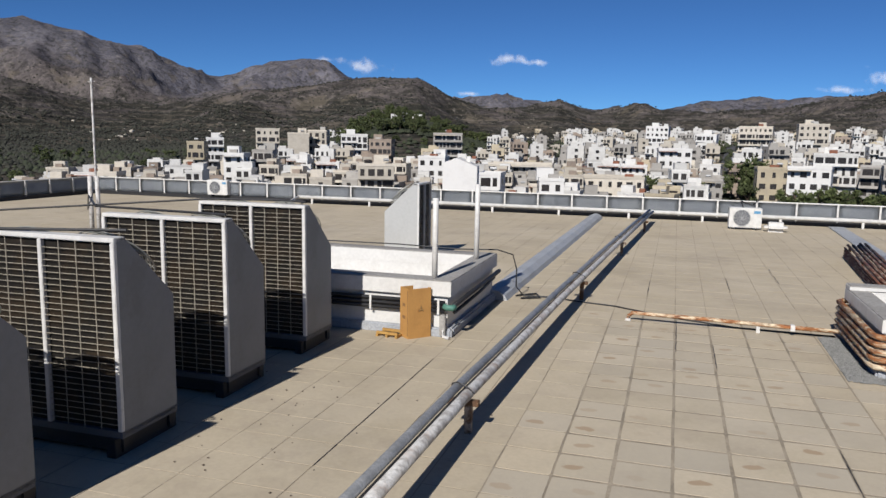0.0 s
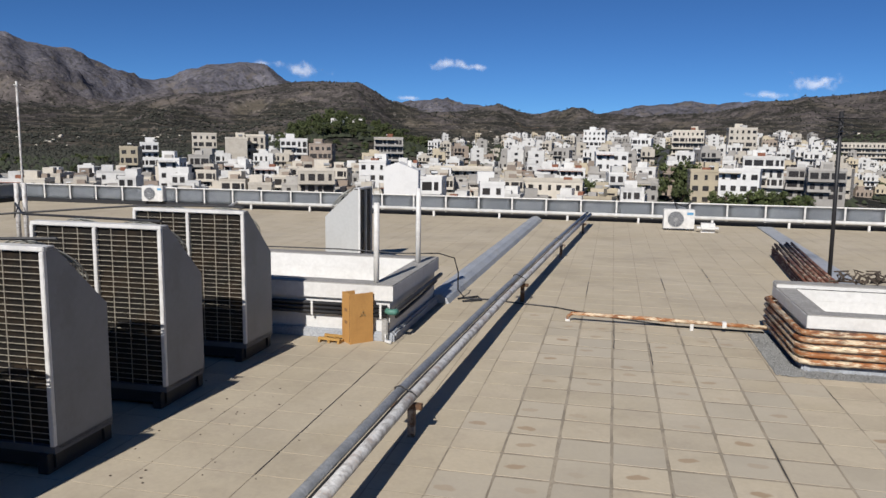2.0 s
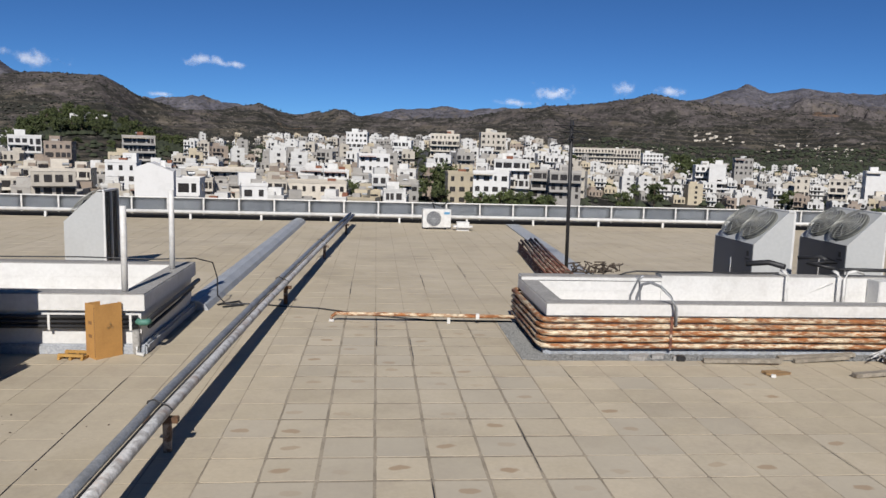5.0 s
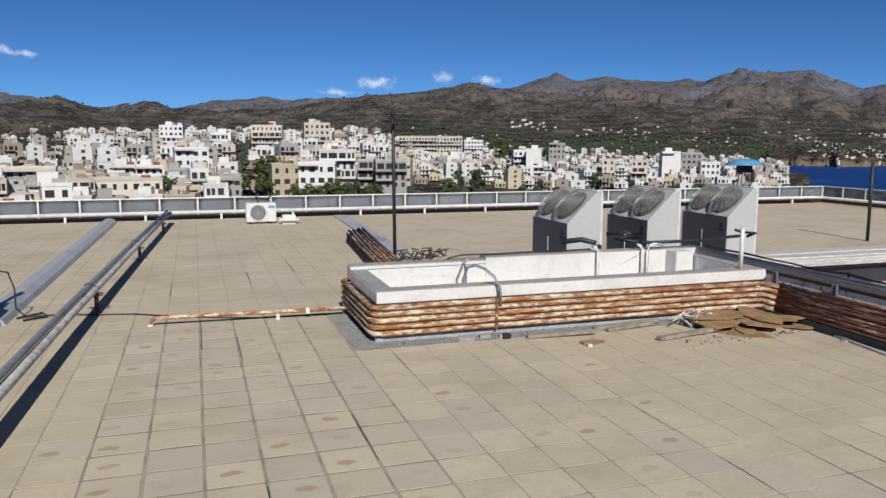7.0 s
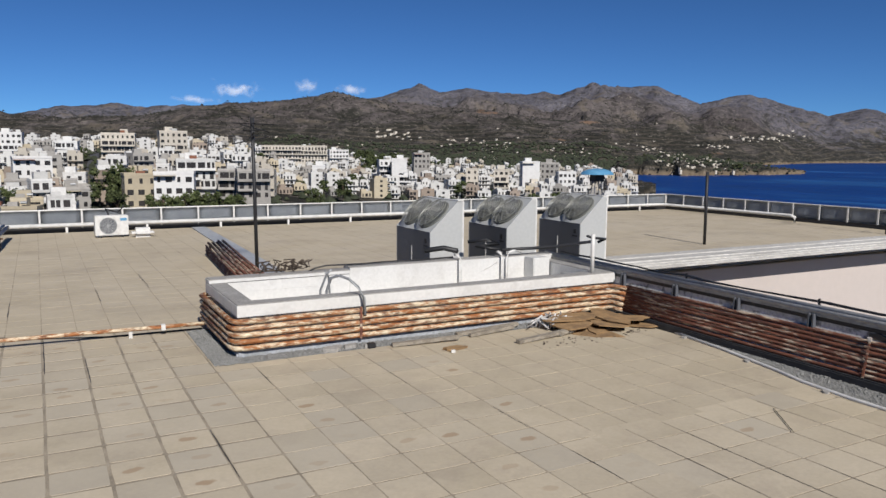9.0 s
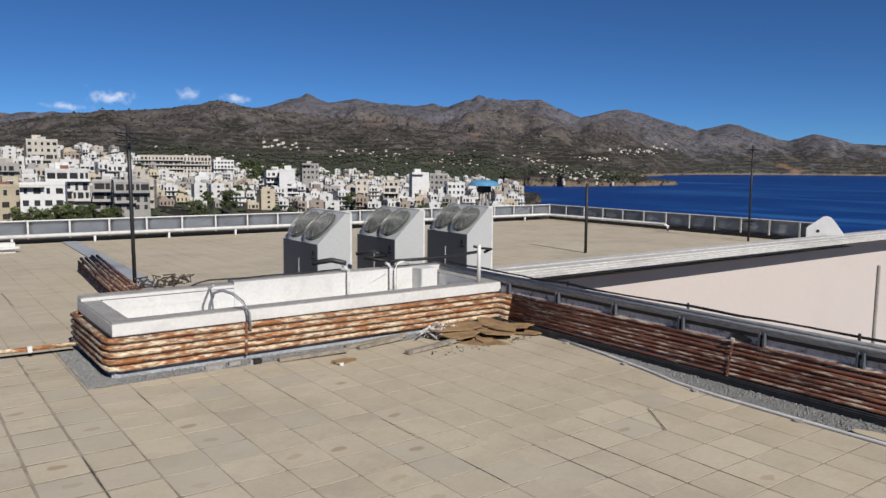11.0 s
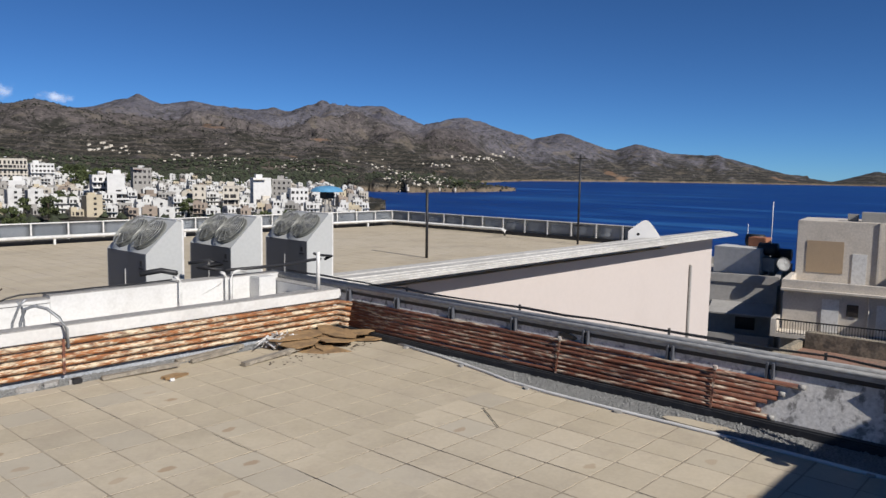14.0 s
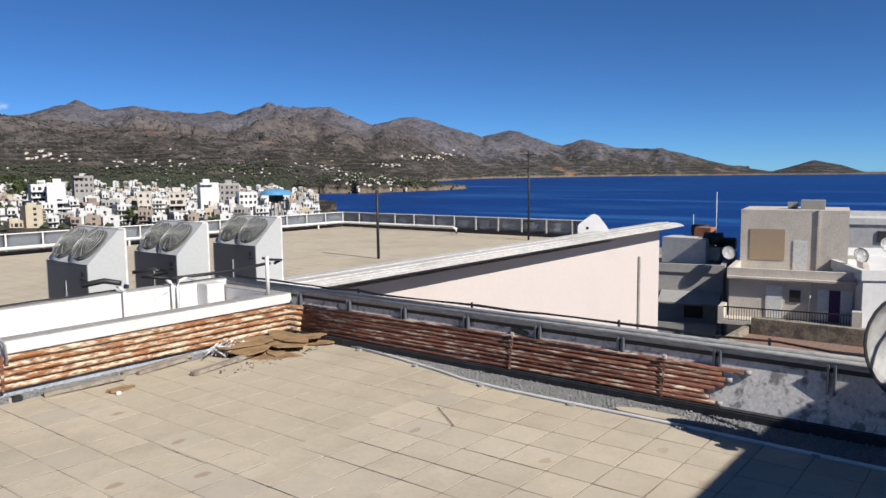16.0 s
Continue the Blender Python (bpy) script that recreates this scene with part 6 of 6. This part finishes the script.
for k in range(34):
    a = Vector((6.02 + q.uniform(-0.25, 0.25), 7.68 + q.uniform(-0.12, 0.12), 0.02))
    tube([a, a + Vector((q.uniform(-0.15, 0.15), q.uniform(-0.1, 0.1), q.uniform(0.03, 0.16))), a + Vector((q.uniform(-0.25, 0.25), q.uniform(-0.12, 0.12), q.uniform(0.0, 0.1)))], 0.009, 4, wires)
tagged(part("wire_scraps", wires, M_PAINTPIPE), "tangle of pale wire scraps by the kerb", "wire", kind="stuff")
for x, y, s in ((3.02, 7.86, 0.12), (3.25, 7.88, 0.10), (3.45, 7.83, 0.06)):
    slab_piece("mortar_lump", "pale mortar lump at the kerb foot", "rubble", x, y, s * 2, s * 1.2, 20, 0.0, M_SLAB, int(x * 100), 0.05)
tagged(part("rubber_block", boxes((3.42, 7.76, 0.0, 3.52, 7.84, 0.06), bevel=0.01), M_DARK), "small black rubber block on tiles", "block")
o = part("steel_rod", tube([(0, 0, 0.008), (0.57, 0, 0.008)], 0.0034, 6), M_DARK)
o.matrix_basis = pose(5.85, 4.21, 0.002, 0, 0, -127)
tagged(o, "thin dark steel rod lying on tiles", "rod")
strip = thing("floor_conduit", "white conduit lying along the gravel strip", "conduit")
part("conduit", tube([(7.26, 7.25, 0.014), (7.07, 5.84, 0.014), (6.90, 5.0, 0.012), (6.79, 4.6, 0.01), (6.73, 4.03, 0.01), (6.72, 3.13, 0.008), (6.72, 2.15, 0.008), (6.66, 0.6, 0.01), (6.7, -1.5, 0.012)], 0.019, 8), M_FRAME, strip, "", True)
for i in range(6):
    a = 6.5 - i * 1.1
    slab_piece("mortar_lump", "pale mortar lump beside the conduit", "rubble", float(np.interp(a, (2.1, 4.0, 4.6, 5.84, 7.2), (6.72, 6.73, 6.79, 7.07, 7.26))) - 0.05, a, 0.1, 0.07, 30 * i, 0.0, M_SLAB, 70 + i, 0.02)
slab_piece("mortar_smear", "pale beige mortar smear on the gravel strip", "mortar", 6.85, 2.4, 0.2, 0.8, 8, 0.006, M_TILE, 88, 0.012)


def gravel(name, label, zone, n, seed):
    """Loose pebbles over a dark bed."""
    q = random.Random(seed)
    verts, faces = [], []
    for i in range(n):
        x, y = zone(q)
        s = q.uniform(0.006, 0.016)
        k = len(verts)
        verts += [(x + a * s * q.uniform(0.7, 1.3), y + b * s * q.uniform(0.7, 1.3), 0.004 + max(0, c) * s * q.uniform(0.7, 1.4)) for a, b, c in ((1, 0, 0.3), (0, 1, 0.2), (-1, 0, 0.3), (0, -1, 0.2), (0.1, 0.1, 1))]
        faces += [(k, k + 1, k + 4), (k + 1, k + 2, k + 4), (k + 2, k + 3, k + 4), (k + 3, k, k + 4)]
    me = bpy.data.meshes.new(name)
    me.from_pydata(verts, [], faces)
    me.materials.append(M_GRAVEL)
    return tagged(new(name, me), label, "gravel", kind="stuff")


def bed(label, *rows):
    return tagged(part("gravel_bed", boxes(*rows), M_GRAVEL), label, "gravel", kind="structure")


bed("grey gravel bed at the kerb foot", (1.70, 7.86, -0.03, 1.99, 9.55, 0.004), (1.99, 7.80, -0.03, 7.3, 8.04, 0.004))
gravel("gravel", "grey gravel at the kerb foot", lambda q: (q.uniform(1.70, 1.99), q.uniform(7.8, 9.55)), 2200, 1)
gravel("gravel", "grey gravel at the kerb foot", lambda q: (q.uniform(1.75, 6.2), q.uniform(7.8, 8.04)), 3000, 2)
tagged(part("gravel_bed", prism(bmesh.new(), [(7.36, 7.6), (7.28, 7.2), (7.09, 5.84), (6.81, 4.6), (6.75, 4.0), (6.74, 2.15), (6.68, 0.6), (6.7, -2.0), (7.36, -2.0)], "z", -0.03, 0.004), M_GRAVEL), "grey gravel strip beside the parapet", "gravel", kind="structure")


def strip_zone(q):
    y = q.uniform(-1.0, 7.2)
    return q.uniform(float(np.interp(y, (0.6, 2.1, 4.0, 4.6, 5.84, 7.2), (6.68, 6.74, 6.75, 6.81, 7.09, 7.28))), 7.19), y


gravel("gravel", "grey gravel strip beside the parapet", strip_zone, 5000, 3)

# ------------------------------------------------------------------ floor tiles
def spotted(base):
    """The tile material with a worn dark spot near the middle of some tiles."""
    m = base.copy()
    nt = m.node_tree
    b = nt.nodes["Principled BSDF"]
    old = b.inputs["Base Color"].links[0].from_socket
    N, Lk = nt.nodes.new, nt.links.new
    tc, n, ln, info = N("ShaderNodeTexCoord"), N("ShaderNodeTexNoise"), N("ShaderNodeVectorMath"), N("ShaderNodeObjectInfo")
    n.inputs["Scale"].default_value = 9.0
    Lk(tc.outputs["Object"], n.inputs["Vector"])
    ln.operation = "LENGTH"
    sc = N("ShaderNodeMapping")
    sc.inputs["Scale"].default_value = (1.0, 1.7, 1.0)
    sc.inputs["Location"].default_value = (0.02, 0.04, 0)
    hop = N("ShaderNodeTexWhiteNoise")
    hop.noise_dimensions = "1D"
    Lk(info.outputs["Random"], hop.inputs["W"])
    off, put = N("ShaderNodeVectorMath"), N("ShaderNodeVectorMath")
    off.operation, off.inputs[1].default_value, off.inputs[2].default_value = "MULTIPLY_ADD", (0.16, 0.16, 0.0), (-0.08, -0.08, 0.0)
    Lk(hop.outputs["Color"], off.inputs[0])
    Lk(tc.outputs["Object"], put.inputs[0])
    Lk(off.outputs[0], put.inputs[1])
    Lk(put.outputs[0], sc.inputs["Vector"])
    Lk(sc.outputs[0], ln.inputs[0])
    add = N("ShaderNodeMath")
    add.operation, add.inputs[1].default_value = "MULTIPLY_ADD", 0.14
    Lk(n.outputs["Fac"], add.inputs[0])
    Lk(ln.outputs["Value"], add.inputs[2])
    rad = N("ShaderNodeMapRange")
    rad.inputs["From Min"].default_value, rad.inputs["From Max"].default_value = 0.15, 0.13
    Lk(add.outputs[0], rad.inputs["Value"])
    pick = N("ShaderNodeMapRange")
    pick.inputs["From Min"].default_value, pick.inputs["From Max"].default_value = 0.45, 1.0
    pick.inputs["To Max"].default_value = 0.8
    Lk(info.outputs["Random"], pick.inputs["Value"])
    mul = N("ShaderNodeMath")
    mul.operation = "MULTIPLY"
    Lk(rad.outputs[0], mul.inputs[0])
    Lk(pick.outputs[0], mul.inputs[1])
    shade, tint, grey = N("ShaderNodeTexWhiteNoise"), N("ShaderNodeMapRange"), N("ShaderNodeMix")
    shade.noise_dimensions = "1D"
    far = N("ShaderNodeMath")
    far.operation, far.inputs[1].default_value = "ADD", 3.7
    Lk(info.outputs["Random"], far.inputs[0])
    Lk(far.outputs[0], shade.inputs["W"])
    tint.inputs["From Min"].default_value, tint.inputs["From Max"].default_value, tint.inputs["To Max"].default_value = 0.35, 1.0, 0.5
    Lk(shade.outputs["Value"], tint.inputs["Value"])
    grey.data_type = "RGBA"
    Lk(tint.outputs[0], grey.inputs[0])
    Lk(old, grey.inputs[6])
    grey.inputs[7].default_value = (0.37, 0.335, 0.275, 1)
    old = grey.outputs[2]
    mix = N("ShaderNodeMix")
    mix.data_type = "RGBA"
    Lk(mul.outputs[0], mix.inputs[0])
    Lk(old, mix.inputs[6])
    mix.inputs[7].default_value = (0.29, 0.20, 0.12, 1)
    Lk(mix.outputs[2], b.inputs["Base Color"])
    return m


M_SPOT = spotted(M_TILE)
q = random.Random(21)
half = TS / 2


def worn_tile(wx, wy, seed, mat):
    """A tile with softened corners and edges that waver by some millimetres."""
    p = random.Random(seed)
    rim = []
    for sx, sy, along in ((-1, -1, 0), (1, -1, 1), (1, 1, 0), (-1, 1, 1)):
        c = p.uniform(0.008, 0.022)
        jog = p.uniform(-0.003, 0.003)
        first, second = (sx * (wx - 0.001), sy * (wy - c)), (sx * (wx - c), sy * (wy - 0.001))
        mid = (sx * (wx - c * 0.3), sy * (wy - c * 0.3))
        nxt = (0.0, sy * (wy + jog)) if not along else (sx * (wx + jog), 0.0)
        rim += [*((first, mid, second) if not along else (second, mid, first)), nxt]
    n = len(rim)
    verts = [(x, y, -0.0025) for x, y in rim] + [(x * 0.997, y * 0.997, 0.0) for x, y in rim]
    me = bpy.data.meshes.new("tile")
    me.from_pydata(verts, [], [tuple(range(n, 2 * n))] + [(i, (i + 1) % n, n + (i + 1) % n, n + i) for i in range(n)])
    me.materials.append(mat)
    return me


wide = [worn_tile(half - 0.0115, half - 0.0150, k, M_SPOT) for k in range(7)]
narrow = [worn_tile(half - 0.004, half - 0.0065, 20 + k, M_SPOT if k < 2 else M_TILE) for k in range(5)]
medium = [worn_tile(half - 0.006, half - 0.007, 40 + k, M_SPOT if k == 0 else M_TILE) for k in range(5)]


def taken(x, y):
    """Where no tile lies: kerbs, gravel and beyond the roof's outline."""
    if -6.9 < x < -2.35 and 8.02 < y < 10.32:
        return True
    if 1.70 + half * 0.9 < x < 7.4 and 7.80 + half * 0.6 < y < 9.85:
        return True
    if x > 7.2 and y < 10.2:
        return True
    return x > 6.75 + 0.085 * max(0, y - 1.5) and y < 8


verts, faces = [], []
# two fields of tiles: the main one, and one beside the parapet offset to fit the camera's view; each with a joint
# corner, its reach and the tiles that lie close by
for gx, gy, by_parapet in ((GX, GY, False), (4.33, 3.375, True)):
    for j in range(-36, 46):
        for i in range(-53, 58):
            x, y = gx + (i + 0.5) * TS, gy + (j + 0.5) * TS
            if not (WEST + 0.2 < x < EAST - 0.1 and -8.9 < y < NORTH - 0.1) or taken(x, y) or (x > 3.93 and y < 4.55) != by_parapet:
                continue
            z = q.uniform(-0.0008, 0.0008)
            if (by_parapet and y > 1.2) or (not by_parapet and -3 <= i <= 9 and -5 <= j <= 11):
                o = new("tile", q.choice(medium if by_parapet else wide if -2 <= i < 4 else narrow))
                o.parent = floor
                o.location, o.rotation_euler = (x + q.uniform(-0.002, 0.002), y + q.uniform(-0.002, 0.002), z), (q.uniform(-0.002, 0.002), q.uniform(-0.002, 0.002), q.uniform(-0.006, 0.006))
            else:
                k = len(verts)
                w, e, tx, ty = half - q.uniform(0.002, 0.0065), 0.0002, q.uniform(-0.003, 0.003), q.uniform(-0.003, 0.003)
                verts += [(x + a * w, y + b * w, -0.0025) for a, b in ((-1, -1), (1, -1), (1, 1), (-1, 1))]
                verts += [(x + a * (w - e), y + b * (w - e), z + a * tx * w + b * ty * w) for a, b in ((-1, -1), (1, -1), (1, 1), (-1, 1))]
                faces += [(k + 4, k + 5, k + 6, k + 7), (k, k + 1, k + 5, k + 4), (k + 1, k + 2, k + 6, k + 5), (k + 2, k + 3, k + 7, k + 6), (k + 3, k, k + 4, k + 7)]
me = bpy.data.meshes.new("tiles")
me.from_pydata(verts, [], faces)
me.materials.append(M_TILE)
rest = tagged(new("tiles", me), "beige roof tiles further off", kind="stuff")
rest.parent = floor

# open joints where the mortar has fallen out: place across, from, to
for x, y0, y1, w in ((-2.27, 4.42, 7.15, 0.006), (-3.85, 5.6, 7.3, 0.004), (0.115, 8.3, 9.9, 0.006), (0.51, 7.75, 8.8, 0.006), (0.49, 4.4, 4.86, 0.006), (1.285, 4.95, 6.0, 0.005), (3.26, 6.3, 7.7, 0.003), (3.64, 4.8, 5.45, 0.0025),
                     (4.33, 3.1, 4.2, 0.0025), (4.725, 2.75, 4.2, 0.003), (5.12, 1.9, 3.3, 0.0025), (3.655, 3.7, 4.3, 0.004), (2.07, 6.9, 7.5, 0.003), (0.9, 12.1, 13.3, 0.006), (1.7, 13.0, 14.6, 0.006), (-0.3, 11.4, 12.6, 0.006)):
    n = max(3, int((y1 - y0) / 0.13))
    vs = []
    for k in range(n + 1):
        y, c, e = y0 + (y1 - y0) * k / n, x + q.uniform(-0.002, 0.002), w * (0.15 if k in (0, n) else q.uniform(0.5, 1.0))
        vs += [(c - e, y, 0.0016), (c + e, y, 0.0016)]
    me = bpy.data.meshes.new("open_joint")
    me.from_pydata(vs, [], [(2 * k, 2 * k + 1, 2 * k + 3, 2 * k + 2) for k in range(n)])
    me.materials.append(M_DARK)
    o = new("open_joint", me)
    o.parent = floor
# dry crumbs blown about the tiles near the condensers
crumbs = bmesh.new()
for k in range(36):
    x, y = q.gauss(-2.95, 0.4), q.uniform(3.9, 6.2)
    e = q.uniform(0.003, 0.007)
    box(crumbs, x - e, y - e * q.uniform(0.4, 1.2), 0.001, x + e, y + e, 0.002 + e * 0.7)
for k in range(90):
    x, y = q.uniform(5.3, 7.0), 7.05 + 0.1 * q.gauss(0, 1)
    e = q.uniform(0.004, 0.010)
    box(crumbs, x - e, y - e * q.uniform(0.4, 1.2), 0.001, x + e, y + e, 0.002 + e * 0.7)
tagged(part("dry_crumbs", crumbs, M_TWIG), "dark dry crumbs scattered on the tiles", "litter", kind="stuff")
